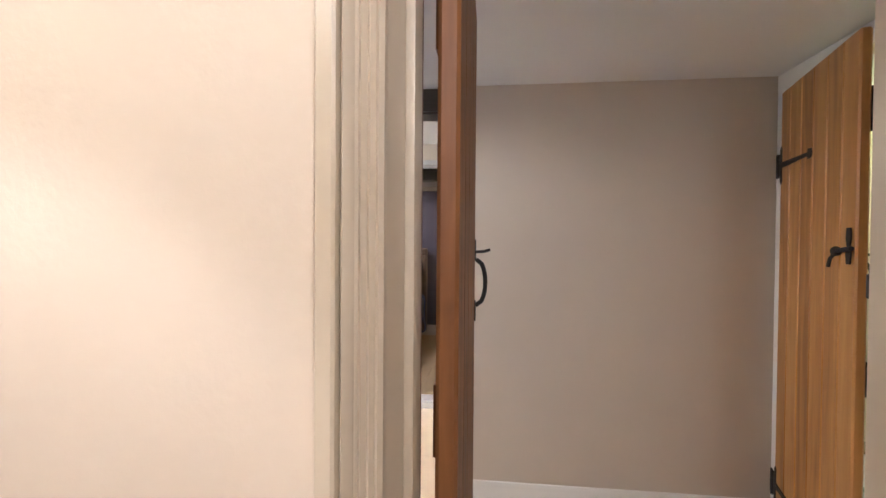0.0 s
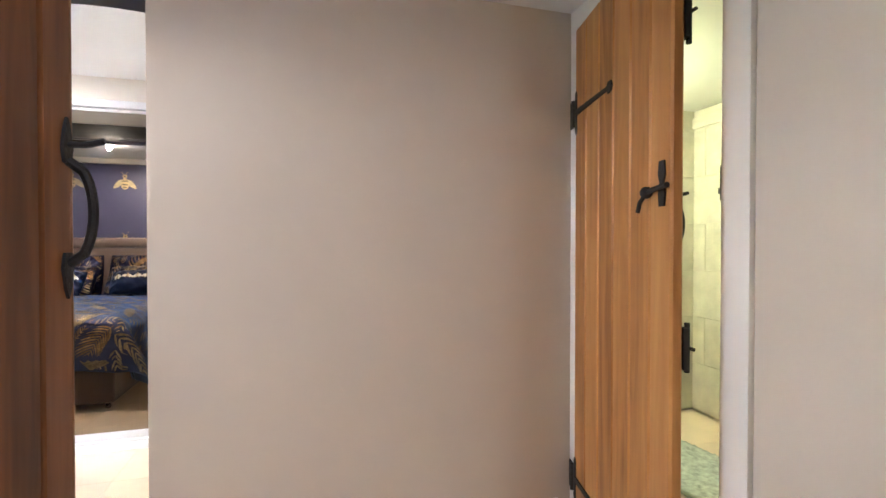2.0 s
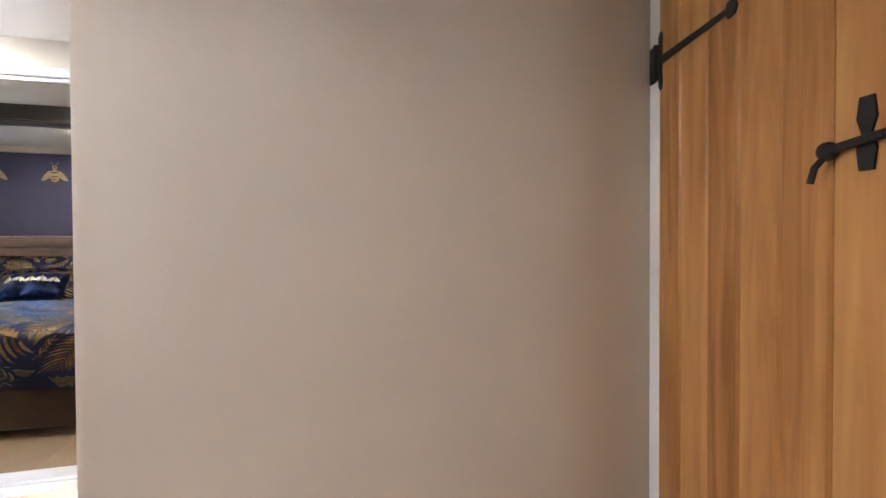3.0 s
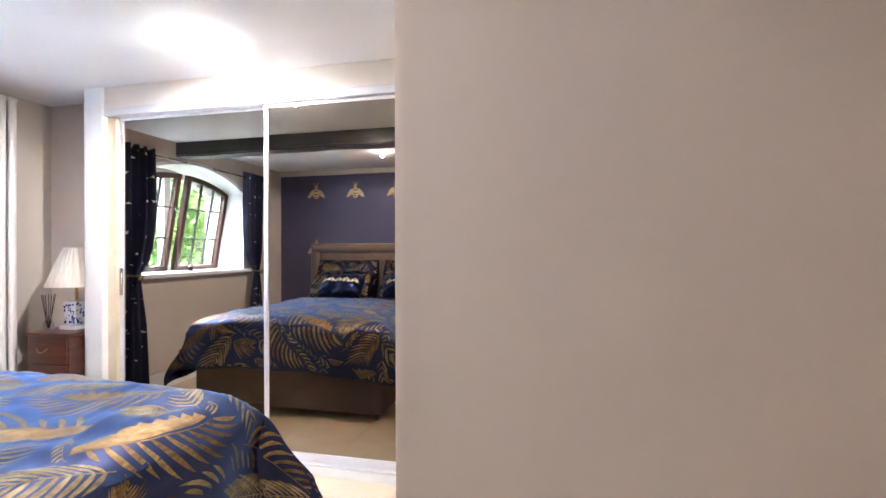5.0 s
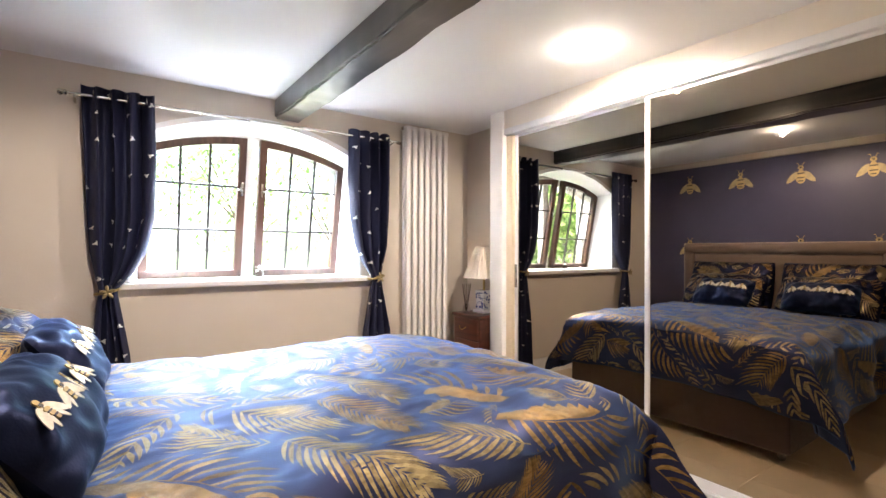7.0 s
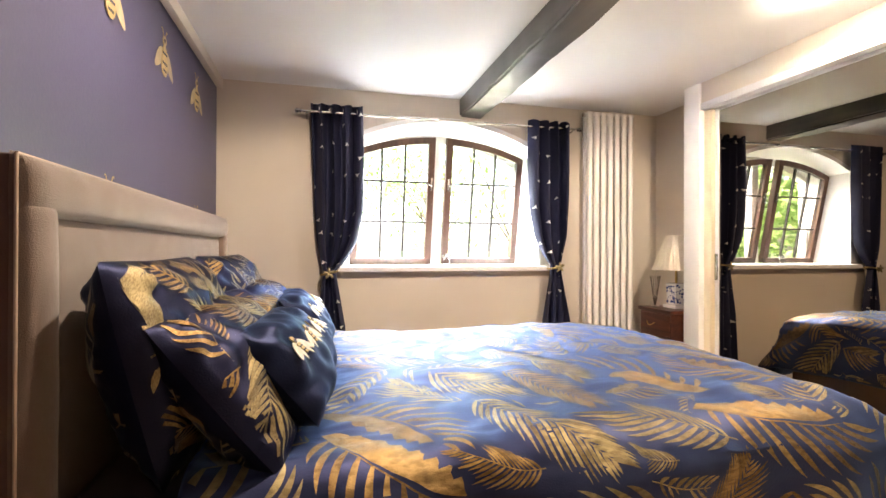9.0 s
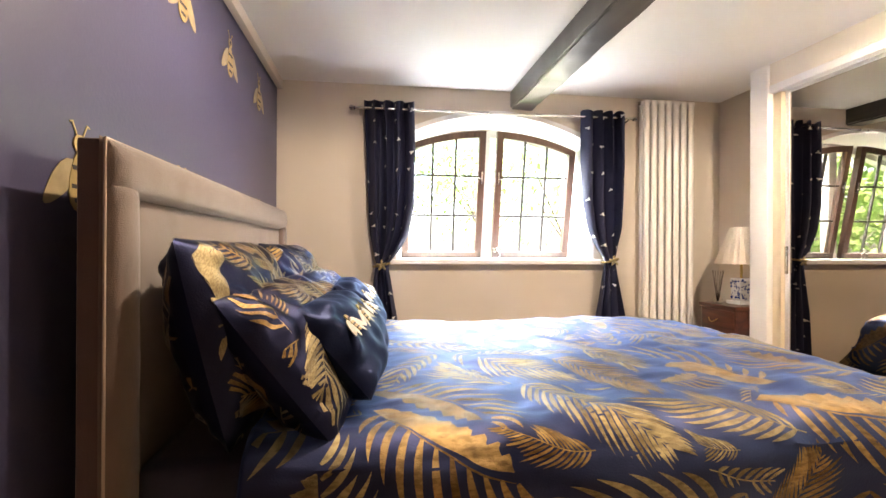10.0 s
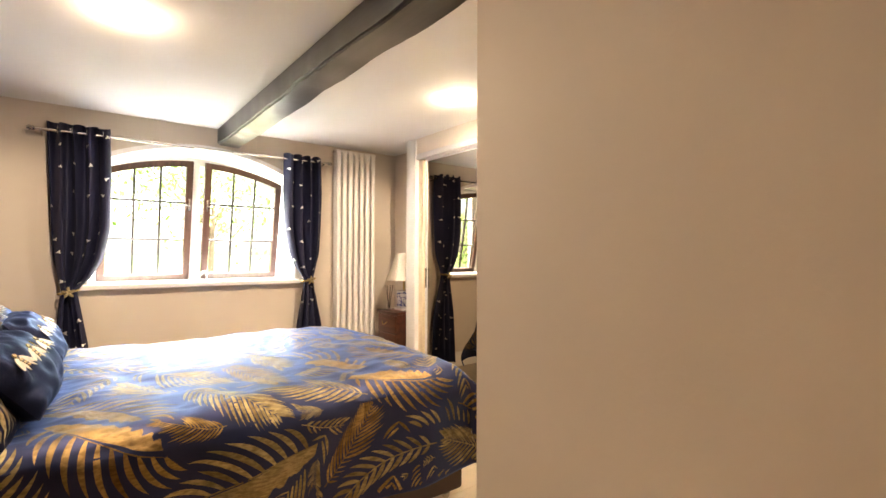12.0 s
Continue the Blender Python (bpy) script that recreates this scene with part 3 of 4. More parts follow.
# ---- decals cut as thin shapes: fronds and bees ----
def leaflet(base, ang, length, width, bend, n=5):
    """Outline strip of one leaflet in the plane: list of (left, right) points."""
    rows, p = [], Vector(base)
    for k in range(n + 1):
        t = k / n
        a = ang + bend * t
        w = width * (math.sin(math.pi * min(1, 0.10 + 0.90 * t)) ** 0.8) * (1.1 - 0.35 * t)
        side = Vector((-math.sin(a), math.cos(a))) * w / 2
        rows.append((p + side, p - side))
        p = p + Vector((math.cos(a), math.sin(a))) * (length / n)
    return rows


def blade(at, ang, length, width, bend, side, teeth, rng, n=40):
    """Rows of a broad half leaf from its rib to a toothed outer edge."""
    rows, p = [], Vector(at)
    for k in range(n + 1):
        t = k / n
        a = ang + bend * t
        tooth = 1 - 0.48 * (t * teeth % 1) * (0.4 + 0.6 * t)
        w = width * math.sin(math.pi * min(1, 0.06 + 0.94 * t)) ** 0.7 * tooth * rng.uniform(0.95, 1.05)
        out = a + side * (1.25 - 0.5 * t)
        rows.append((p.copy(), p + Vector((math.cos(out), math.sin(out))) * max(w, 0.002)))
        p = p + Vector((math.cos(a), math.sin(a))) * (length / n)
    return rows


def frond(rng, at, ang, size, style):
    """Strips of one leaf: an arching palm plume, a spray of oval leaflets, or a broad half leaf with a comb of leaflets opposite."""
    strips, p, bend = [], Vector(at), rng.choice((-1, 1)) * rng.uniform(0.3, 1.1)
    n = {"plume": 18, "spray": 11, "half": 11}[style]
    lean = 1 if bend > 0 else -1
    rib = [p.copy()]
    if style == "half":
        strips.append(blade(at, ang, size * 0.95, size * 0.25, bend, lean, 8, rng))
    for k in range(n):
        t = k / n
        a = ang + bend * t
        p = p + Vector((math.cos(a), math.sin(a))) * (size / n)
        rib.append(p.copy())
        prof = math.sin(math.pi * (0.16 + 0.78 * t)) ** 0.8
        for s in (-1, 1):
            v = rng.uniform(0.88, 1.1)
            if style == "plume":
                strips.append(leaflet(p, a + s * (0.95 - 0.45 * t), size * 0.40 * prof * v, size * 0.031, -s * 0.45 * v, 6))
            elif style == "spray":
                strips.append(leaflet(p, a + s * (0.85 - 0.25 * t), size * 0.25 * prof * v, size * 0.036, -s * 0.45, 6))
            elif s == -lean:
                strips.append(leaflet(p, a + s * (1.25 - 0.5 * t), size * 0.46 * prof * v, size * 0.044, -s * 0.8 * v, 8))
    w = size * 0.012
    strips.append([(q + Vector((0, w / 2)), q - Vector((0, w / 2))) for q in rib])
    return strips


def lay(bm, strips, f, inside):
    """Lay plane strips onto the surface f(a, b) a hair above it."""
    for rows in strips:
        rows = [r for r in rows if inside(r[0]) and inside(r[1])]
        if len(rows) < 2:
            continue
        m = max(2, int(max((l - r).length for l, r in rows) / 0.010))
        vs = [[bm.verts.new(f(*l.lerp(r, k / m))) for k in range(m + 1)] for l, r in rows]
        for u, v in zip(vs, vs[1:]):
            for k in range(m):
                bm.faces.new((u[k], u[k + 1], v[k + 1], v[k]))


CELL = 0.006


def cells(p):
    i, j = round(p[0] / CELL), round(p[1] / CELL)
    return (i, j), (i + 1, j), (i - 1, j), (i, j + 1), (i, j - 1)


def fronds_on(f, inside, span, step, size, seed, parent, share=(0.45, 0.36)):
    """Woven fronds packed over a cloth, each leaflet cut short where another frond lies."""
    rng = random.Random(seed)
    gold, pale = bmesh.new(), bmesh.new()
    (a0, a1), (b0, b1) = span
    area = (a1 - a0) * (b1 - b0)
    tries = int(area / step ** 2 * 48)
    used = set()
    for i in range(tries):
        at = Vector((rng.uniform(a0, a1), rng.uniform(b0, b1)))
        ang, big = rng.uniform(0, 6.28), size * (rng.uniform(0.95, 1.3) if i < tries * 0.2 else rng.uniform(0.65, 0.95) if i < tries * 0.5 else rng.uniform(0.38, 0.6))
        if any(c in used for c in cells(at)):
            continue
        q = rng.random()
        style = "plume" if q < share[0] else "half" if q < share[0] + share[1] else "spray"
        bmx = pale if rng.random() < (0.75 if style == "spray" else 0.4) else gold
        strips, whole = [], frond(rng, at, ang, big, style)
        for rows in whole:
            keep = 0
            while keep < len(rows) and not any(c in used for q in rows[keep] for c in cells(q)):
                keep += 1
            if keep > len(rows) * 0.4:
                rows = rows[:keep]
                if keep < len(whole[0]) and keep > 2 and (rows[-1][0] - rows[-1][1]).length > 0.004:
                    c, d = (rows[-1][0] + rows[-1][1]) / 2, (rows[-2][0] + rows[-2][1]) / 2
                    rows[-2] = (d.lerp(rows[-2][0], 0.6), d.lerp(rows[-2][1], 0.6))
                    rows[-1] = (c.lerp(rows[-1][0], 0.06), c.lerp(rows[-1][1], 0.06))
                strips.append(rows)
        if len(strips) < len(whole) * 0.55:
            continue
        lay(bmx, strips, f, inside)
        for rows in strips:
            for l, q in rows:
                steps = max(2, int((l - q).length / CELL))
                for k in range(steps + 1):
                    used.update(cells(l.lerp(q, k / steps)))
    for bmx, mt, nm in ((gold, "gold", "gold woven palm fronds"), (pale, "pale_gold", "silvery olive woven fronds")):
        if len(bmx.verts):
            ob = part("woven_fronds", bmx, M[mt], parent, nm)
            ob["kind"] = "stuff"


def surface(f, lift=0.0016):
    """f with its points lifted along the normal."""
    def g(a, b):
        e = 0.004
        p = Vector(f(a, b))
        n = (Vector(f(a + e, b)) - p).cross(Vector(f(a, b + e)) - p)
        if n.length < 1e-12:
            return p
        n.normalize()
        return p + n * lift
    return g


def ellipse(cx, cz, rx, rz, turn=0.0, n=14, point=0.0):
    o = []
    for k in range(n):
        a = 2 * math.pi * k / n
        x, z = rx * math.cos(a) * (1 - point * math.sin(a)), rz * math.sin(a)
        o.append((cx + x * math.cos(turn) - z * math.sin(turn), cz + x * math.sin(turn) + z * math.cos(turn)))
    return o


def bee(name, label, group, m, size, fine=True):
    """A bee of thin raised shapes in the plane x, z, facing local -y."""
    th = tagged(new(name), label, "bee motif", group)
    th.matrix_basis = m
    s = size
    for k in (-1, 1):
        w = prism(ellipse(k * 0.24 * s, -0.13 * s, 0.10 * s, 0.25 * s, k * 0.78, point=-0.3), -0.0012)
        part("wing", w, M["bee_wing"], th, smooth=False)
    part("body", prism(ellipse(0, -0.10 * s, 0.135 * s, 0.25 * s, 0, 16, 0.3), -0.0024), M["bee_gold"], th, smooth=False)
    for z, w in ((0.02, 0.105), (-0.13, 0.11), (-0.24, 0.075)):
        bm = prism([(-w * s, z * s), (w * s, z * s), (w * s * 0.96, (z - 0.035) * s), (-w * s * 0.96, (z - 0.035) * s)], -0.0030)
        part("stripe", bm, M["bee_dark"], th, smooth=False)
    bm = prism(ellipse(0, 0.20 * s, 0.085 * s, 0.075 * s), -0.0022)
    part("head", bm, M["bee_gold"], th, smooth=False)
    if fine:
        bm = bmesh.new()
        for k in (-1, 1):
            prism([(k * 0.03 * s, 0.26 * s), (k * 0.045 * s, 0.26 * s), (k * 0.10 * s, 0.36 * s), (k * 0.13 * s, 0.35 * s), (k * 0.13 * s, 0.365 * s), (k * 0.09 * s, 0.375 * s)], -0.0015, bm=bm)
        part("antennae", bm, M["bee_gold"], th, smooth=False)
        part("eye", prism(ellipse(0, 0.20 * s, 0.03 * s, 0.03 * s), -0.0032), M["bee_dark"], th, smooth=False)
    return th


# bees on the feature wall: rows over and behind the headboard
first = None
for z, ys in ((1.90, (4.52, 4.01, 3.50, 2.99, 2.48)), (1.222, (4.52, 3.50, 2.955))):
    for y in ys:
        m = pose(0.0415, y, z, 0, 0, 90)
        if first is None:
            first = bee("wall_bee", "gold stencilled bee on the blue wall", "bees on the feature wall", m, 0.27)
        else:
            copy_thing(first, m)

# ---- the bed ----
BX0, BX1, BY0, BY1 = 0.175, 2.235, 2.84, 4.40
divan = thing("divan_bed", "brown upholstered divan bed base with mattress", "bed")
part("base", box((BX0 + 0.01, BY0 + 0.02, 0.055), (BX1 + 0.02, BY1 - 0.02, 0.37), 0.02, seg=3), M["divan"], divan, "brown cloth divan base")
part("mattress", box((BX0 + 0.01, BY0 + 0.03, 0.372), (BX1 - 0.01, BY1 - 0.03, 0.60), 0.05, seg=4), M["sheet"], divan, "mattress under a navy sheet")
for x in (BX0 + 0.12, BX1 - 0.04):
    for y in (BY0 + 0.08, BY1 - 0.08):
        bm = lathe([(0.012, 0.04), (0.03, 0.045), (0.03, 0.058)], (x, y, 0), 14)
        bmesh.ops.create_uvsphere(bm, u_segments=14, v_segments=8, radius=0.021, matrix=Matrix.Translation((x, y, 0.0212)))
        part("castor", bm, M["chrome"], divan, "small chrome castor")

hb = thing("headboard", "taupe velvet bordered headboard with pale piping", "headboard")
HY0, HY1, HZ = 2.79, 4.515, 1.262
part("back_panel", box((0.128, HY0 + 0.003, 0.09), (0.173, HY1 - 0.004, HZ - 0.004), 0.006, seg=3), M["shaded_velvet"], hb, "brown side panel, darkened for the shade on it")


def pad(y0, y1, z0, z1, x0, x1, rad, crown):
    """A stuffed panel facing +x with rolled edges and a slight crown."""
    def edge(s, n):
        k = min(1, min(s, n - s) / rad)
        return math.sqrt(max(0.0, 1 - (1 - k) ** 2))

    def f(u, v):
        y, z = y0 + (y1 - y0) * u, z0 + (z1 - z0) * v
        h = (edge(y - y0, y1 - y0) * edge(z - z0, z1 - z0)) ** 0.8
        swell = crown * math.sin(math.pi * u) ** 0.5 * math.sin(math.pi * v) ** 0.5
        return Vector((x0 + (x1 - x0) * h + swell + 0.0015 * noise.noise(Vector((y * 14, z * 14, x0))), y, z))
    ny, nz = max(14, int((y1 - y0) / 0.008)), max(14, int((z1 - z0) / 0.008))
    return sheet(f, ny, nz)


part("top_border", pad(HY0, HY1, HZ - 0.110, HZ, 0.168, 0.204, 0.052, 0.004), M["velvet"], hb)
part("side_border", pad(HY0 + 0.001, HY0 + 0.114, 0.09, HZ - 0.070, 0.168, 0.202, 0.054, 0.004), M["velvet"], hb)
part("side_border", pad(HY1 - 0.114, HY1 - 0.001, 0.09, HZ - 0.070, 0.168, 0.202, 0.054, 0.004), M["velvet"], hb)
part("inner_pad", pad(HY0 + 0.108, HY1 - 0.108, 0.09, HZ - 0.104, 0.168, 0.178, 0.05, 0.008), M["velvet"], hb)
for run in ([(0.178, HY0 + 0.002, 0.1), (0.178, HY0 + 0.002, HZ - 0.004)], [(0.178, HY0 + 0.002, HZ - 0.004), (0.176, HY1 - 0.004, HZ - 0.004)], [(0.176, HY1 - 0.004, HZ - 0.004), (0.176, HY1 - 0.004, 0.1)]):
    part("piping", tube(run[0], run[1], 0.003), M["piping"], hb, "pale piping along the edge")

# duvet: cloth coordinates a along the bed, b across it
DX0, TOPZ, RAD = 0.62, 0.690, 0.13
AL, BL = 1.59 + 0.47, 0.47


def roll_over(s, flat):
    """How far out and how far down a cloth lies that runs flat and then over a rounded edge."""
    if s <= flat - RAD * 0.6:
        return s, 0.0
    t = s - (flat - RAD * 0.6)
    arc = RAD * math.pi / 2
    if t < arc:
        return flat - RAD * 0.6 + RAD * math.sin(t / RAD), RAD * (1 - math.cos(t / RAD))
    return flat - RAD * 0.6 + RAD + (t - arc) * 0.10, RAD + (t - arc) * 0.99


CY = (BY0 + BY1) / 2
HALF = (BY1 - BY0) / 2 + 0.02


def duvet_at(a, b):
    ox, dx = roll_over(a, BX1 - DX0 - 0.01)
    oy, dy = roll_over(abs(b), HALF)
    drop = (dx ** 2.6 + dy ** 2.6) ** (1 / 2.6)
    crown = 0.040 * max(0, 1 - (b / HALF) ** 2) * min(1, 0.35 + a)
    z = TOPZ - 0.03 + crown - drop
    hang = min(1, drop / 0.2)
    n = noise.noise(Vector((a * 1.7, b * 1.7, 0.3)))
    fine = noise.noise(Vector((a * 6.0, b * 5.0, 4.2)))
    crease = noise.noise(Vector((a * 9 + b * 5, b * 3 - a * 2, 8.1)))
    small = noise.noise(Vector((a * 17 - b * 9, b * 15, 2.7)))
    crinkle = noise.noise(Vector((a * 7 + b * 3, b * 34, 5.5)))
    z += (0.014 * n + 0.011 * fine + 0.009 * crease + 0.0045 * small + 0.0032 * crinkle) * (1 - 0.75 * hang)
    fold = 0.022 * hang * math.sin(a * 11 + 2 * n) + 0.014 * hang * math.sin(b * 13 + n * 3)
    x = DX0 + ox + (fold if dx > 0.05 else 0)
    y = CY + math.copysign(oy + (fold if dy > 0.05 else 0), b)
    flare = min(1, max(0, (min(dx, dy) - 0.03) / 0.22))
    x += 0.045 * flare
    y += math.copysign((0.14 if b < 0 else 0.02) * flare, b)
    return Vector((x, y, max(z, 0.05)))


BMAX = HALF + 0.44
AMAX = BX1 - DX0 + 0.36
duvet = thing("duvet", "navy satin duvet with woven gold palm fronds, draped over the bed", "duvet")
bm = sheet(lambda u, v: duvet_at(-0.20 + (AMAX + 0.20) * u, -BMAX + 2 * BMAX * v), 190, 240)
cover = part("cover", bm, M["satin"], duvet)
so = cover.modifiers.new("thickness", "SOLIDIFY")
so.thickness, so.offset = 0.012, -1
fronds_on(surface(duvet_at, 0.0011), lambda p: -0.19 < p[0] < AMAX - 0.01 and abs(p[1]) < BMAX - 0.01, ((-0.2, AMAX), (-BMAX, BMAX)), 0.11, 0.37, 5, duvet)


def pillow_at(w, h, t, m):
    """Surface of a stuffed pillow: front for v under 1, both corners pinched."""
    def f(u, v, front=1):
        x, z = (u - 0.5) * w, (v - 0.5) * h
        e = max(0.0, (1 - abs(2 * u - 1) ** 2.7)) * max(0.0, (1 - abs(2 * v - 1) ** 2.4))
        pin = 1 - 0.03 * (abs(2 * u - 1) * abs(2 * v - 1)) ** 3 - 0.05 * (1 - abs(2 * u - 1) ** 2) * abs(2 * v - 1) ** 6
        d = t / 2 * e ** 0.58 + 0.030 * noise.noise(Vector((x * 9, z * 9, t * 40))) * e
        d += 0.020 * noise.noise(Vector((x * 22, z * 22, t * 70))) * min(1, 6 * e) * (1.2 - e)
        return m @ Vector((x * pin, -d * front, z * pin))
    return f


def pillow(name, label, group, w, h, t, m, mat, deco=None, seed=1):
    th = tagged(new(name), label, "pillow" if "pillow" in name else "cushion", group)
    f = pillow_at(w, h, t, m)
    bm = sheet(lambda u, v: f(u, v, 1), 60, 46)
    sheet(lambda u, v: f(u, v, -1), 60, 46, bm)
    bmesh.ops.remove_doubles(bm, verts=bm.verts, dist=0.0008)
    part("cover", bm, M[mat], th)
    if deco:
        for face in (1, -1):
            g = surface(lambda a, b, face=face: f(a / w, b / h, face), 0.0016 * face)
            fronds_on(g, lambda p: 0.012 < p[0] < w - 0.012 and 0.012 < p[1] < h - 0.012, ((0, w), (0, h)), 0.045, 0.27, seed + face, th)
    return th


def upright(x, y, z, lean, turn=0):
    """A pillow's pose: face towards +x, leaning back."""
    return pose(x, y, z, 0, 0, 90 + turn) @ pose(0, 0, 0, -lean, 0, 0)


pillow("pillow", "plump navy pillow with gold palm fronds against the headboard", "pillows on the bed", 0.74, 0.47, 0.24, upright(0.32, 3.20, 0.85, 14, 2), "pillow_satin", True, 3)
pillow("pillow", "plump navy pillow with gold palm fronds against the headboard", "pillows on the bed", 0.74, 0.47, 0.24, upright(0.32, 3.99, 0.85, 14, -2), "pillow_satin", True, 8)
pillow("pillow", "lower navy pillow with gold fronds behind the cushions", "pillows on the bed", 0.70, 0.42, 0.23, upright(0.47, 3.19, 0.785, 38, 1), "pillow_satin", True, 12)
pillow("pillow", "lower navy pillow with gold fronds behind the cushions", "pillows on the bed", 0.70, 0.42, 0.23, upright(0.47, 3.99, 0.785, 38, -1), "pillow_satin", True, 15)
for y, turn in ((3.20, -4), (3.93, 3)):
    m = upright(0.60, y, 0.80, 40, turn)
    c = pillow("bee_cushion", "small midnight-blue satin cushion with a row of embroidered bees", "cushions on the bed", 0.50, 0.29, 0.19, m, "cushion")
    f = pillow_at(0.50, 0.29, 0.19, m)
    for k in range(5):
        u = 0.15 + 0.175 * k
        p, q, r = f(u, 0.60), f(u + 0.02, 0.60), f(u, 0.63)
        ux, uz = (q - p).normalized(), (r - p).normalized()
        out = ux.cross(uz).normalized()
        uz = out.cross(ux)
        mm = Matrix.Translation(p + out * 0.005) @ Matrix((ux, -out, uz)).transposed().to_4x4()
        wings = bmesh.new()
        for kk in (-1, 1):
            prism(ellipse(kk * 0.026, -0.012, 0.012, 0.030, kk * 0.8, point=-0.35), -0.0015, mm, wings)
            prism(ellipse(kk * 0.017, -0.026, 0.006, 0.018, kk * 0.35, point=-0.3), -0.0012, mm, wings)
        b_ = part("embroidered_bee", wings, M["motif"], c, "bee embroidered in pale and gold thread", smooth=False)
        body = prism(ellipse(0, 0.019, 0.008, 0.007), -0.003, mm)
        for z, w in ((0.010, 0.009), (-0.002, 0.0105), (-0.014, 0.0095), (-0.026, 0.006)):
            prism(ellipse(0, z, w, 0.0048), -0.003, mm, body)
        part("striped_body", body, M["bee_gold"], b_, "gold thread body", smooth=False)
        bands = prism(ellipse(0, 0.010, 0.006, 0.005), -0.0036, mm)
        for z in (-0.008, -0.020):
            prism(ellipse(0, z, 0.0085, 0.0022), -0.0036, mm, bands)
        part("dark_bands", bands, M["bee_dark"], b_, "black thread bands", smooth=False)

# ---- mirrored wardrobe ----
WX = 2.985
wr = thing("wardrobe", "sliding wardrobe with two tall mirrored doors in white frames", "wardrobe")
part("end_post", box((2.955, 4.30, 0.0), (3.60, 4.43, CEIL - 0.002), 0.004), M["gloss"], wr, "white end panel")
part("header", box((2.968, 1.975, 2.0215), (3.60, 4.298, CEIL - 0.002), 0.002), M["fascia"], wr, "cream header panel")
part("top_track", box((2.962, 1.975, 1.976), (3.09, 4.298, 2.020), 0.005), M["silver"], wr, "pale aluminium top track")
part("plinth", box((2.966, 1.975, 0.0), (3.10, 4.298, 0.045), 0.003), M["gloss"], wr, "white plinth")
part("bottom_track", box((2.969, 1.975, 0.046), (3.09, 4.298, 0.058), 0.003), M["silver"], wr, "aluminium bottom track")
part("inner_liner", box((2.990, 4.240, 0.06), (3.09, 4.298, 1.974), 0.004), M["cream_wood"], wr, "cream liner strip")


def mirror_door(y0, y1, x):
    d = new("sliding_door")
    d.parent = wr
    z0, z1, w = 0.060, 1.975, 0.026
    part("mirror", box((x + 0.008, y0 + w * 0.5, z0 + 0.02), (x + 0.013, y1 - w * 0.5, z1 - 0.01)), M["mirror"], d, "large clear mirror", smooth=False)
    part("stile", box((x, y0, z0), (x + 0.022, y0 + w, z1), 0.004), M["silver"], d, "pale aluminium stile")
    part("stile", box((x, y1 - w, z0), (x + 0.022, y1, z1), 0.004), M["silver"], d, "pale aluminium stile")
    part("rail", box((x, y0 + w, z0), (x + 0.022, y1 - w, z0 + 0.045), 0.003), M["silver"], d)
    part("rail", box((x, y0 + w, z1 - 0.018), (x + 0.022, y1 - w, z1), 0.003), M["silver"], d)
    return d


mirror_door(1.99, 3.255, 2.988)
dd = mirror_door(3.225, 4.238, 3.013)
part("finger_plate", box((3.005, 4.213, 0.92), (3.0135, 4.234, 1.08), 0.003), M["chrome"], dd, "small steel finger plate")

# ---- window: two tilted casements in the arch ----
win = thing("window_1", "arched window with two brown timber casements tilted open", "window")
win["kind"] = "structure"
PIV = 5.30
TILT = math.degrees(math.atan2(0.17, 0.90))
FW = 0.046


def casement(x0, x1, flip):
    c = new("casement")
    c.parent = win
    c.matrix_basis = pose(0, PIV, 0.99, TILT, 0, 0)

    def top(x):
        return (arch_z(x, 0.855, 2.165, 1.775, 1.905) - 0.99) / math.cos(radians(TILT))
    xs = [x0 + (x1 - x0) * k / 10 for k in range(11)]
    bm = prism([(x, top(x)) for x in xs] + [(x, top(x) - FW) for x in reversed(xs)], 0.05)
    part("top_rail", bm, M["casement"], c)
    part("bottom_rail", box((x0, 0, 0), (x1, 0.05, FW), 0.004), M["casement"], c)
    for xa in (x0, x1 - FW):
        part("stile", prism([(xa, FW), (xa + FW, FW), (xa + FW, top(xa + FW) - FW), (xa, top(xa) - FW)], 0.05), M["casement"], c)
    gx0, gx1 = x0 + FW, x1 - FW
    cols = [gx0 + (gx1 - gx0) * k / 3 for k in range(4)]
    zr = [FW, 0.315, 0.605]
    for xa in cols[1:-1]:
        part("glazing_bar", prism([(xa - 0.007, FW), (xa + 0.007, FW), (xa + 0.007, top(xa) - FW), (xa - 0.007, top(xa) - FW)], 0.02, Matrix.Translation((0, 0.015, 0))), M["lead"], c)
    for z in zr[1:]:
        part("glazing_bar", box((gx0, 0.014, z - 0.007), (gx1, 0.034, z + 0.007), 0.002), M["lead"], c)
    for i in range(3):
        for z0, z1 in ((zr[0], zr[1]), (zr[1], zr[2]), (zr[2], None)):
            xa, xb = cols[i], cols[i + 1]
            za, zb = (z1, z1) if z1 else (top(xa) - FW, top(xb) - FW)
            p = part("pane", prism([(xa, z0), (xb, z0), (xb, zb), (xa, za)], 0.004, Matrix.Translation((0, 0.022, 0))), M["glass"], c, smooth=False)
            p.visible_shadow = False
    hx = x1 - 0.02 if flip else x0 + 0.02
    bm = box((hx - 0.008, -0.012, 0.55), (hx + 0.008, 0.001, 0.64), 0.003)
    tube((hx, -0.02, 0.585), (hx + (0.035 if flip else -0.035) * -1, -0.024, 0.60), 0.006, bm)
    part("window_catch", bm, M["chrome"], c, "small steel catch")


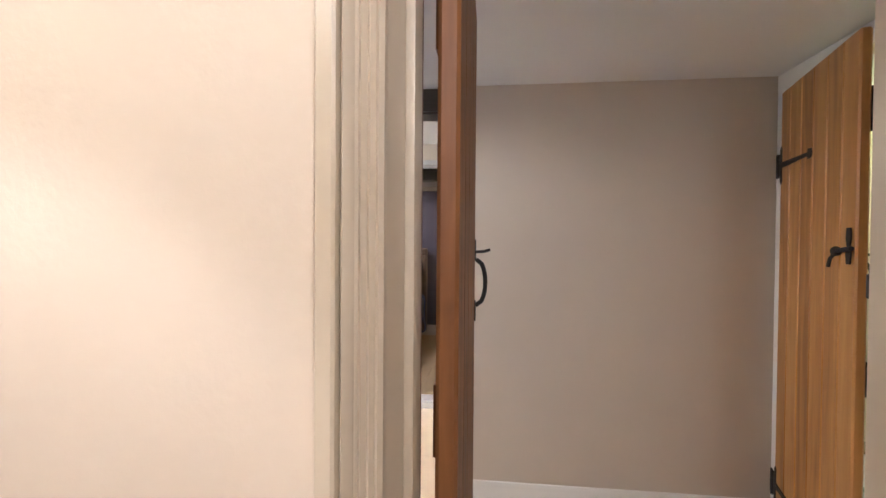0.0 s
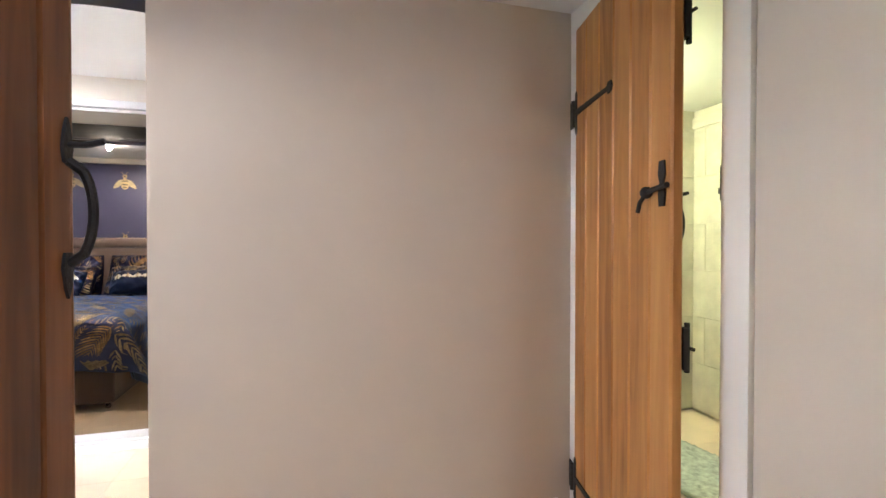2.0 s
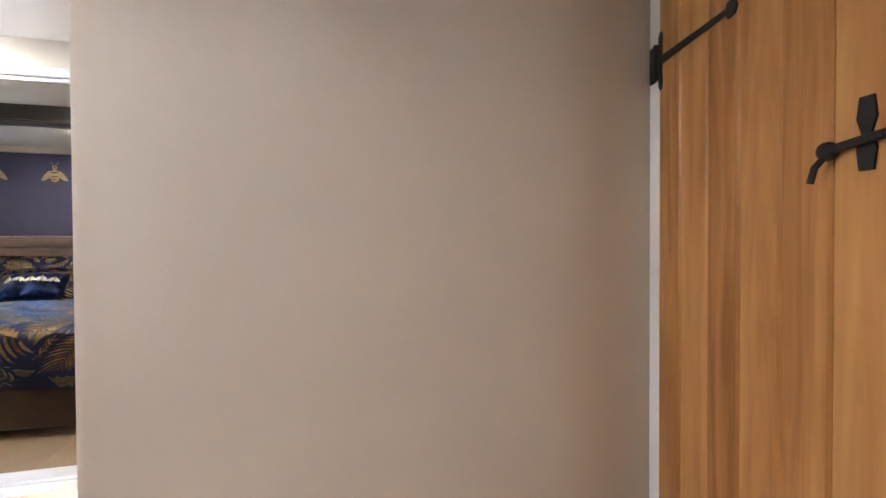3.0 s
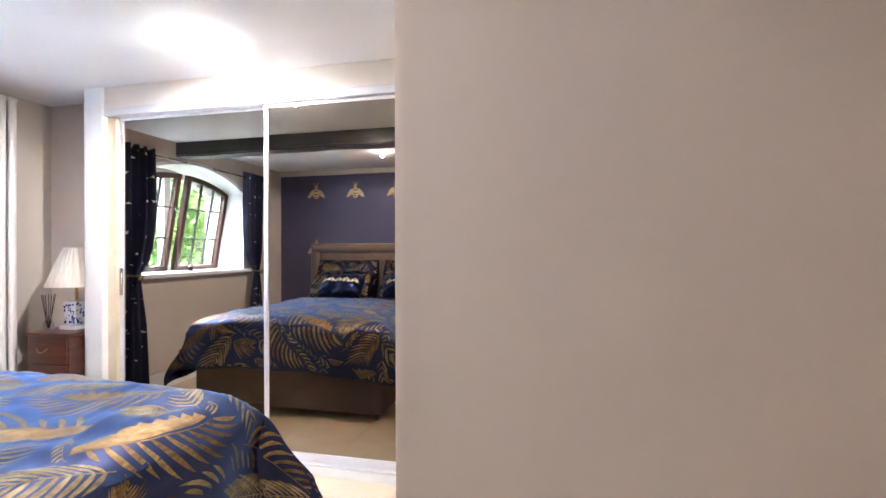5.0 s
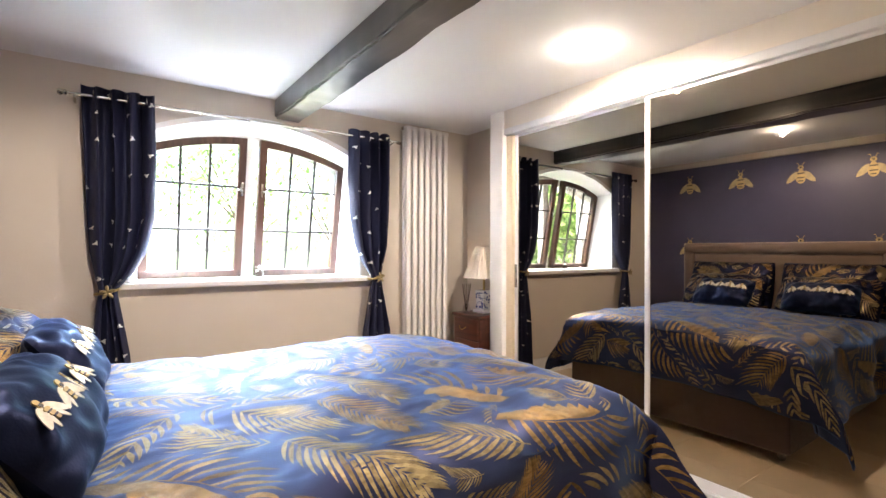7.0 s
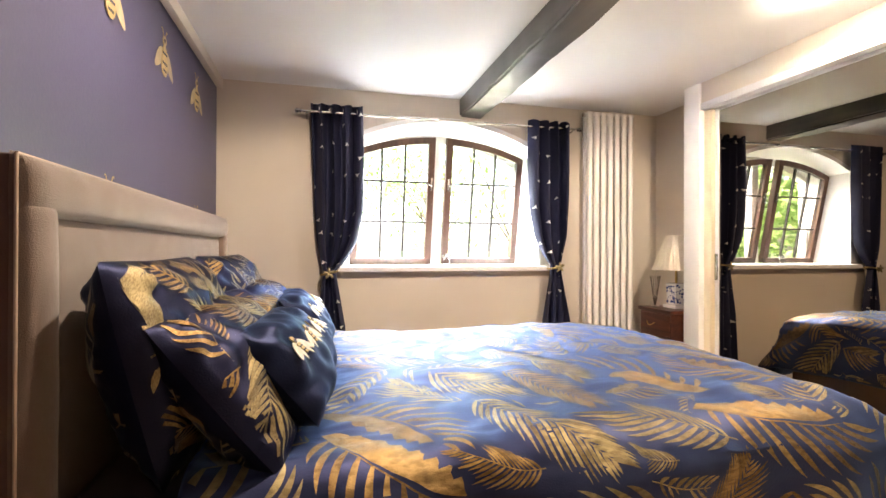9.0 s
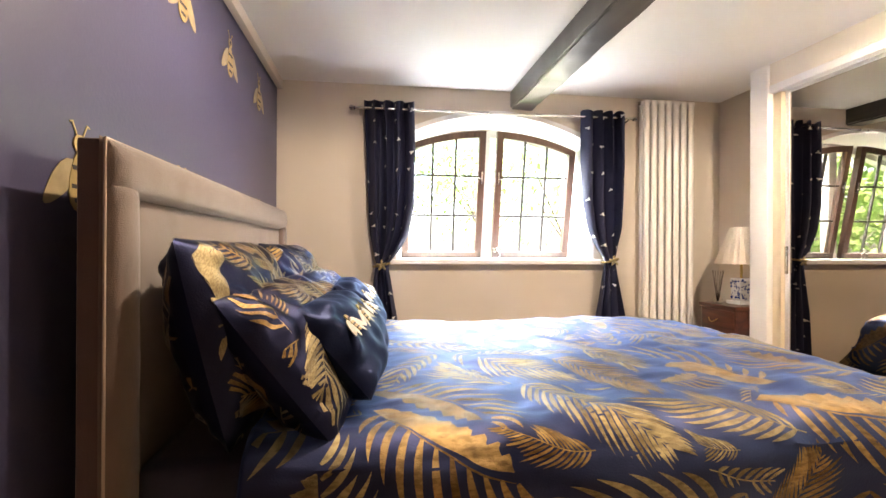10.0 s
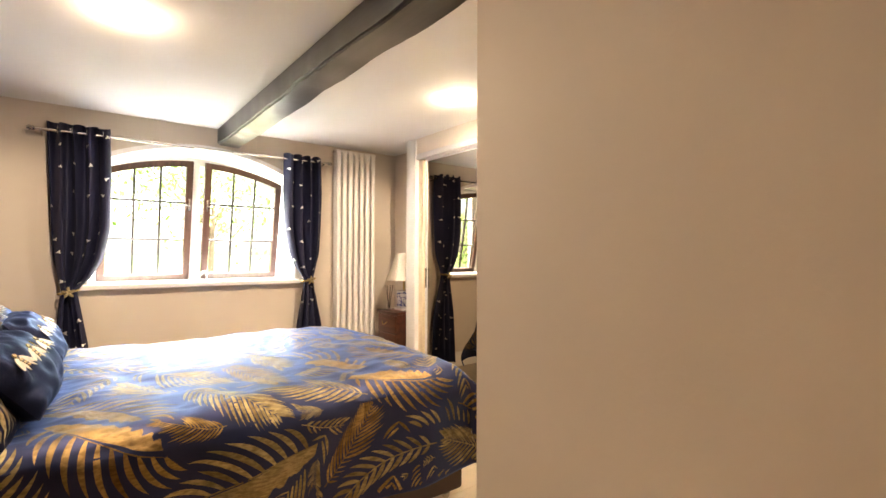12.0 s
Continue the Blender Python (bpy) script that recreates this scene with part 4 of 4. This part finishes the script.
casement(0.868, 1.462, True)
casement(1.548, 2.145, False)
part("mullion", box((1.466, 5.34, 0.985), (1.544, 5.42, 1.93), 0.006), M["gloss"], win, "white central mullion")
bm = prism([(x, arch_z(x, OX0, OX1, SPRING, CROWN) - 0.012) for x in xs] + [(x, arch_z(x) - 0.075) for x in reversed(xs)], 0.07, Matrix.Translation((0, 5.355, 0)))
part("window_frame", bm, M["gloss"], win, "white arched outer frame")
for a, b in ((0.84, 0.885), (2.145, 2.19)):
    part("window_frame", box((a, 5.355, 0.985), (b, 5.425, 1.75), 0.004), M["gloss"], win, "white outer frame")
solo("window_sill", box((0.775, 4.935, 0.953), (2.285, 5.36, 0.987), 0.006), M["gloss"], "white painted window board", "window sill", kind="structure")

# ornament on the window board
orn = thing("sill_ornament", "small silver and glass bee ornament on the window board", "ornament", at=(1.525, 5.06, 0.987))
part("base", lathe([(0.026, 0), (0.028, 0.006), (0.02, 0.012), (0.024, 0.03), (0.021, 0.05), (0.012, 0.06)], n=18), M["glass"], orn, "clear glass body")
bm = bmesh.new()
bmesh.ops.create_uvsphere(bm, u_segments=12, v_segments=8, radius=0.013, matrix=Matrix.Translation((0, 0, 0.072)))
for k in (-1, 1):
    bmesh.ops.create_uvsphere(bm, u_segments=10, v_segments=6, radius=0.02, matrix=Matrix.Translation((k * 0.02, 0, 0.062)) @ Matrix.Rotation(k * 0.6, 4, "Y") @ Matrix.Diagonal((0.5, 0.15, 1, 1)))
part("topper", bm, M["chrome"], orn, "silver topper")

# ---- curtains ----
rod = thing("curtain_rod", "slim steel curtain rod with knob finials", "curtain rod")
part("rod", tube((0.545, 4.905, 1.962), (2.455, 4.905, 1.972), 0.009), M["chrome"], rod)
for x, z, s in ((0.545, 1.962, -1), (2.455, 1.972, 1)):
    bm = lathe([(0.010, 0), (0.017, 0.006), (0.012, 0.014), (0.019, 0.026), (0.012, 0.038)], n=14)
    for v in bm.verts:
        v.co = Vector((x + s * v.co.z, 4.905 + v.co.x, z + v.co.y))
    part("finial", bm, M["chrome"], rod, "steel knob finial")
    part("bracket", chain([(x - s * 0.03, 4.905, z - 0.01), (x - s * 0.03, 4.96, z - 0.02), (x - s * 0.03, 5.0, z - 0.02)], 0.006), M["chrome"], rod)


def curtain(name, keys, phase, tie):
    """A tied-back eyelet curtain: keys of (z, left, right) from the top down."""
    th = thing(name, "navy curtain scattered with small pale bees, tied back", "curtain", "curtains at the window")
    zs = [k[0] for k in keys]

    def f(u, v):
        z = keys[0][0] + (keys[-1][0] - keys[0][0]) * v
        l = float(np.interp(-z, [-q for q in zs], [k[1] for k in keys]))
        r = float(np.interp(-z, [-q for q in zs], [k[2] for k in keys]))
        w = r - l
        amp = 0.012 + 0.035 * min(1, w / 0.33)
        wob = 0.004 * noise.noise(Vector((u * 6, z * 3, phase)))
        return Vector((l + w * u + 0.008 * math.sin(u * 31 + z * 2), 4.905 + amp * math.sin(u * 6.28 * 4 + phase) + wob, z + 0.012 * math.sin(u * 6.28 * 4 + 1) * (1 if v < 0.01 else 0)))
    cl = part("cloth", sheet(f, 72, 70), M["curtain"], th)
    rng = random.Random(int(phase * 10))
    g = surface(lambda a, b: f(a, b), -0.004)
    bm = bmesh.new()
    for i in range(40):
        u, v = (i % 4 + 0.5 + rng.uniform(-0.3, 0.3)) / 4, (i // 4 + 0.5 + rng.uniform(-0.35, 0.35)) / 10
        ang = rng.uniform(0, 6.28)
        z = keys[0][0] + (keys[-1][0] - keys[0][0]) * v
        l = float(np.interp(-z, [-q for q in zs], [k[1] for k in keys]))
        r = float(np.interp(-z, [-q for q in zs], [k[2] for k in keys]))
        for k in (-1, 0, 1):
            o = ellipse(0.006 * k, -0.004 * abs(k), 0.0036, 0.0078 if k else 0.009, k * 0.9, 8)
            pts = []
            for px_, pz in o:
                qx, qz = px_ * math.cos(ang) - pz * math.sin(ang), px_ * math.sin(ang) + pz * math.cos(ang)
                pts.append(g(min(1, max(0, u + 0.62 * qx / max(0.14, (r - l)))), min(1, max(0, v + qz / 1.9))))
            bm.faces.new([bm.verts.new(p) for p in pts])
    ob = part("woven_bee", bm, M["bee_white"], th, "small pale woven bees", smooth=False)
    ob["kind"] = "stuff"
    for k in range(4):
        u = 0.125 + 0.25 * k
        p = f(u, 0.025)
        bm = bmesh.new()
        ring = [(p.x + 0.0, 4.905 + 0.022 * math.cos(a), p.z + 0.022 * math.sin(a)) for a in [i * math.pi / 6 for i in range(13)]]
        part("eyelet", chain([Vector(q) + Vector((0, -0.012, 0)) for q in ring], 0.004, n=6), M["chrome"], th, "steel eyelet ring")
    tz, tl, tr = tie
    ring = []
    for i in range(21):
        a = i / 20 * 2 * math.pi
        ring.append(((tl + tr) / 2 + (tr - tl) / 2 * math.cos(a), 4.905 + 0.058 * math.sin(a), tz + 0.012 * math.cos(a)))
    part("tieback", chain(ring, 0.007, n=6), M["brass"], th, "twisted gilt tieback")
    c = Vector(((tl + tr) / 2, 4.84, tz))
    bm = bmesh.new()
    for k in range(5):
        a = 0.4 + k * 1.2566
        bmesh.ops.create_uvsphere(bm, u_segments=10, v_segments=6, radius=0.021, matrix=Matrix.Translation(c + Vector((0.018 * math.cos(a), 0, 0.018 * math.sin(a)))) @ Matrix.Rotation(-a, 4, "Y") @ Matrix.Diagonal((1, 0.35, 0.42, 1)))
    part("clasp", bm, M["pale_gold"], th, "pale gilt bee clasp on the tieback")
    return th


curtain("curtain", [(2.015, 0.605, 0.93), (1.7, 0.615, 0.935), (1.35, 0.625, 0.925), (1.15, 0.635, 0.885), (1.05, 0.655, 0.83), (0.955, 0.682, 0.752), (0.88, 0.668, 0.765), (0.6, 0.640, 0.815), (0.08, 0.60, 0.86)], 0.6, (0.950, 0.665, 0.77))
curtain("curtain", [(2.010, 2.095, 2.415), (1.7, 2.09, 2.42), (1.4, 2.10, 2.405), (1.2, 2.135, 2.39), (1.08, 2.185, 2.355), (0.985, 2.252, 2.330), (0.9, 2.240, 2.345), (0.6, 2.195, 2.415), (0.08, 2.16, 2.44)], 2.1, (0.980, 2.235, 2.345))

# ---- column radiator ----
rad = thing("radiator", "tall white vertical column radiator on the window wall", "radiator")
NX, RX0, RX1, RZ0, RZ1 = 7, 2.530, 2.926, 0.28, 2.110
pit = (RX1 - RX0) / NX
for k in range(NX):
    x = RX0 + pit * (k + 0.5)
    sec = new("section")
    sec.parent = rad
    for y in (4.906, 4.954):
        part("column", tube((x, y, RZ0 + 0.02), (x, y, RZ1 - 0.02), 0.0222, n=16), M["rad"], sec)
    bm = box((x - pit * 0.46, 4.888, RZ1 - 0.032), (x + pit * 0.46, 4.972, RZ1), 0.014, seg=4)
    part("header", bm, M["rad"], sec)
    part("footer", box((x - pit * 0.46, 4.888, RZ0), (x + pit * 0.46, 4.972, RZ0 + 0.032), 0.014, seg=4), M["rad"], sec)
for x in (RX0 - 0.012, RX1):
    part("plug", box((x, 4.92, RZ1 - 0.03), (x + 0.012, 4.945, RZ1 - 0.006), 0.004), M["chrome"], rad, "end plug")
for x in (RX0 + 0.05, RX1 - 0.05):
    for z in (0.6, 1.8):
        part("bracket", box((x - 0.012, 4.96, z - 0.012), (x + 0.012, 5.0, z + 0.012), 0.003), M["rad"], rad)
part("valve", chain([(RX0 + 0.03, 4.93, RZ0 + 0.002), (RX0 + 0.03, 4.93, 0.16), (RX0 + 0.03, 4.93, 0.0)], 0.009), M["chrome"], rad, "steel pipe and valve")

# ---- bedside table in the alcove, with lamp and diffuser ----
tb = thing("bedside_table", "small mahogany bedside table with a brass-handled drawer", "bedside table")
TX0, TX1, TY0, TY1, TZ = 2.875, 3.195, 4.44, 4.755, 0.705
part("top", box((TX0 - 0.012, TY0, TZ - 0.024), (TX1, TY1 + 0.012, TZ), 0.006, seg=3), M["mahogany"], tb, "polished top")
part("carcass", box((TX0 + 0.004, TY0 + 0.01, 0.30), (TX1 - 0.002, TY1, TZ - 0.0245), 0.003), M["mahogany"], tb)
for a, b in ((0.53, 0.672), (0.36, 0.515)):
    dr = part("drawer", box((TX0 - 0.006, TY0 + 0.02, a), (TX0 + 0.004, TY1 - 0.012, b), 0.004), M["mahogany"], tb, "drawer front")
    yc = (TY0 + TY1) / 2 + 0.03
    pts = [(TX0 - 0.012 - 0.012 * math.sin(math.pi * k / 8), yc - 0.04 + 0.08 * k / 8, (a + b) / 2 + 0.012 - 0.022 * math.sin(math.pi * k / 8)) for k in range(9)]
    part("handle", chain(pts, 0.003), M["brass"], dr, "brass swan-neck handle")
for x in (TX0 + 0.02, TX1 - 0.025):
    for y in (TY0 + 0.025, TY1 - 0.02):
        part("leg", tube((x, y, 0.0), (x, y, 0.302), 0.012, r2=0.019), M["mahogany"], tb)
lp = thing("table_lamp", "blue and white china table lamp with ivory pleated shade", "lamp", at=(3.045, 4.60, TZ))
part("plinth", box((-0.06, -0.06, 0), (0.06, 0.06, 0.022), 0.004), M["gloss"], lp, "white wooden plinth")
bm = box((-0.047, -0.047, 0.023), (0.047, 0.047, 0.17), 0.012, seg=3)
for v in bm.verts:
    k = 0.86 + 0.2 * (v.co.z - 0.023) / 0.147
    v.co.x, v.co.y = v.co.x * k, v.co.y * k
part("jar", bm, M["ceramic"], lp, "square white china jar")
rng = random.Random(4)
bm = bmesh.new()
for fx, fy in ((-1, 0), (0, -1)):
    for k in range(46):
        u, z, r = rng.uniform(-0.038, 0.038), rng.uniform(0.032, 0.16), rng.uniform(0.003, 0.0075)
        d = 0.047 * (0.86 + 0.2 * (z - 0.023) / 0.147) + 0.0015
        o = ellipse(u, z, r, r * rng.uniform(0.5, 1.4), rng.uniform(0, 3), 8)
        bm.faces.new([bm.verts.new((fx * d if fx else p, fy * d if fy else p, q)) for p, q in o])
part("painted_flowers", bm, M["cobalt"], lp, "cobalt painted flowers", smooth=False)
part("stem", tube((0, 0, 0.17), (0, 0, 0.30), 0.008), M["brass"], lp)
bm = bmesh.new()
n = 56
ra = [bm.verts.new((math.cos(2 * math.pi * k / n) * (0.155 + 0.0025 * (k % 2)), math.sin(2 * math.pi * k / n) * (0.155 + 0.0025 * (k % 2)), 0.262)) for k in range(n)]
rb = [bm.verts.new((math.cos(2 * math.pi * k / n) * (0.066 + 0.0015 * (k % 2)), math.sin(2 * math.pi * k / n) * (0.066 + 0.0015 * (k % 2)), 0.50)) for k in range(n)]
for k in range(n):
    bm.faces.new((ra[k], ra[(k + 1) % n], rb[(k + 1) % n], rb[k]))
sd = part("shade", bm, M["shade"], lp, "ivory pleated empire shade", smooth=False)
sd.modifiers.new("thickness", "SOLIDIFY").thickness = 0.002
df = thing("reed_diffuser", "glass reed diffuser with dark reeds", "reed diffuser", at=(2.955, 4.70, TZ))
part("bottle", lathe([(0.026, 0), (0.028, 0.004), (0.026, 0.045), (0.012, 0.062), (0.011, 0.085), (0.013, 0.088)], n=18), M["glass"], df, "clear glass bottle")
for k in range(7):
    a = k * 0.9
    part("reed", tube((0.004 * math.cos(a), 0.004 * math.sin(a), 0.01), (0.034 * math.cos(a), 0.034 * math.sin(a), 0.215), 0.0018, n=6), M["reed"], df)

# ---- ceiling lights ----
lt = None
for sx, sy in SPOTS + [(-1.15, 1.55)]:
    if lt is None:
        lt = thing("downlight", "round white ceiling downlight, switched on", "downlight", "ceiling lights", at=(sx, sy, CEIL))
        bm = lathe([(0.033, -0.0045), (0.041, -0.0045), (0.044, -0.0025), (0.044, -0.0005), (0.033, -0.0005)], n=28)
        part("trim_ring", bm, M["gloss"], lt, "white trim ring")
        bm = bmesh.new()
        bmesh.ops.create_uvsphere(bm, u_segments=24, v_segments=10, radius=0.034, matrix=Matrix.Translation((0, 0, -0.004)) @ Matrix.Diagonal((1, 1, 0.2, 1)))
        part("lens", bm, M["lens"], lt, "glowing lens")
    else:
        copy_thing(lt, pose(sx, sy, CEIL))
cl = thing("downlight", "round white corridor ceiling downlight, switched on", "downlight", "ceiling lights", at=(-0.80, 2.48, CEIL))
part("trim_ring", lathe([(0.033, -0.0045), (0.041, -0.0045), (0.044, -0.0025), (0.044, -0.0005), (0.033, -0.0005)], n=28), M["gloss"], cl)
part("lens", lathe([(0.03, -0.03), (0.033, -0.02), (0.030, -0.009)], n=20), M["lens"], cl)
cl = thing("downlight", "round bathroom ceiling downlight, switched on", "downlight", "ceiling lights", at=(2.25, 0.02, CEIL))
part("trim_ring", lathe([(0.033, -0.0045), (0.041, -0.0045), (0.044, -0.0025), (0.044, -0.0005), (0.033, -0.0005)], n=28), M["gloss"], cl)
part("lens", lathe([(0.03, -0.03), (0.033, -0.02), (0.030, -0.009)], n=20), M["lens"], cl)

# ---- bathroom things ----
def mat_top(u, v):
    p = Vector((u - 0.5, v - 0.5, 0)) * 1.0
    return Vector((p.x * 0.62 * (1 + 0.03 * noise.noise(p * 9)), p.y * 0.5, 0.022 + 0.012 * noise.noise(p * 34) + 0.006 * noise.noise(p * 80)))


bm = sheet(mat_top, 40, 34)
rugob = solo("bath_mat", bm, M["rug"], "sage green tufted bath mat on the floor", "bath mat")
rugob.matrix_basis = pose(1.86, -0.42, 0.0, 0, 0, 8)
rugob.modifiers.new("thickness", "SOLIDIFY").thickness = 0.02
bn = thing("waste_bin", "small cream bin with a chrome rim", "waste bin", at=(2.10, -0.30, 0))
part("body", lathe([(0.075, 0), (0.08, 0.01), (0.085, 0.20), (0.083, 0.215)], n=26), M["ceramic"], bn)
part("rim", lathe([(0.086, 0.205), (0.089, 0.212), (0.086, 0.222), (0.08, 0.224)], n=26), M["chrome"], bn, "chrome rim")

# ---- outside the window ----
gr = solo("ground", box((-300, 5.46, -0.5), (300, 600, -0.4)), M["grass"], "sunlit lawn outside", "lawn", kind="structure", smooth=False)
bm = sheet(lambda u, v: Vector((-12 + 24 * u, 9.0 + 2.2 * v + 0.6 * math.sin(u * 5), -0.385)), 30, 3)
solo("garden_path", bm, M["path"], "pale gravel garden path", "path", kind="structure")


def tree(name, label, at, height, spread, seed):
    th = thing(name, label, "tree", at=at)
    rng = random.Random(seed)
    bm = tube((0, 0, 0), (0.1, 0, height * 0.5), 0.10, n=10, r2=0.05)
    tips = []
    for k in range(9):
        a, up = rng.uniform(0, 6.28), rng.uniform(0.35, 0.5) * height
        q = Vector((math.cos(a) * spread * rng.uniform(0.4, 0.9), math.sin(a) * spread * rng.uniform(0.4, 0.9), up + rng.uniform(0.1, 0.5) * height))
        tube((0.06, 0, up * 0.8), q, 0.03, bm, 6, 0.008)
        tips.append(q)
    part("trunk", bm, M["bark"], th, "brown trunk and limbs")
    vs, fs = [], []
    for k in range(3600):
        q = rng.choice(tips) * rng.uniform(0.6, 1.05)
        c = q + Vector([rng.gauss(0, spread * 0.22) for _ in range(3)])
        if c.z < 0.1:
            continue
        u = Vector([rng.gauss(0, 1) for _ in range(3)]).normalized()
        w = u.orthogonal().normalized()
        s = rng.uniform(0.06, 0.13)
        i = len(vs)
        vs += [c - u * s, c + w * s * 0.45, c + u * s, c - w * s * 0.45]
        fs.append((i, i + 1, i + 2, i + 3))
    me = bpy.data.meshes.new("crown")
    me.from_pydata(vs, [], fs)
    me.materials.append(M["leaf"])
    ob = new("crown", me)
    ob.parent = th
    ob["kind"] = "stuff"


tree("tree", "leafy green garden tree with an uneven crown", (5.3, 13.0, -0.4), 5.4, 2.6, 2)
tree("tree", "leafy green garden tree near the path", (-1.0, 14.0, -0.4), 5.5, 2.2, 3)
tree("tree", "leafy green tree across the path", (4.0, 17.0, -0.4), 6.5, 2.6, 11)
tree("tree", "broad green shrub-like tree beyond the lawn", (-5.5, 11.5, -0.4), 4.2, 2.0, 5)
tree("tree", "tall green tree beyond the lawn", (8.5, 15.0, -0.4), 6.0, 2.6, 7)

# ---- floor: slab and tiles ----
fl = solo("floor", box((-2.4, -1.4, -0.1), (4.0, 5.46, -0.008)), M["grout"], "pale limestone tiled floor with sandy joints", "floor", kind="structure", smooth=False)
SZ = 0.45
tile = mesh_of("tile", box((-SZ / 2 + 0.0008, -SZ / 2 + 0.0008, -0.008), (SZ / 2 - 0.0008, SZ / 2 - 0.0008, 0.0), 0.0008, seg=1), M["tile"], False)
for i in range(-6, 9):
    for j in range(-4, 13):
        cx, cy = i * SZ + 0.1, j * SZ
        if -2.2 < cx < 3.1 and -1.2 < cy < 5.2 and not (cx < -0.5 and (cy < -0.8 or cy > 4.3)):
            t = new("tile", tile)
            t.location = (cx, cy, 0)
            t.parent = fl
# travertine on the bathroom walls
wa = bpy.data.objects["wall_ensuite_a"]
TW, TH_ = 0.50, 0.33
tr = mesh_of("tile", box((-TW / 2 + 0.0015, -0.008, -TH_ / 2 + 0.0015), (TW / 2 - 0.0015, 0.0, TH_ / 2 - 0.0015), 0.001, seg=1), M["trav"], False)
for i in range(5):
    for j in range(7):
        t = new("tile", tr)
        t.matrix_basis = pose(0.5 + TW * i + (0.25 if j % 2 else 0), -1.151, 0.02 + TH_ * (j + 0.5) if j < 6 else 2.06, 0, 0, 180)
        if j == 6:
            t.scale.z = 0.24
        t.parent = wa
wb = bpy.data.objects["wall_ensuite_b"]
for i in range(3):
    for j in range(6):
        t = new("tile", tr)
        t.matrix_basis = pose(2.611, -0.92 + TW * i + (0.25 if j % 2 else 0) - 0.25, 0.02 + TH_ * (j + 0.5), 0, 0, -90)
        t.parent = wb
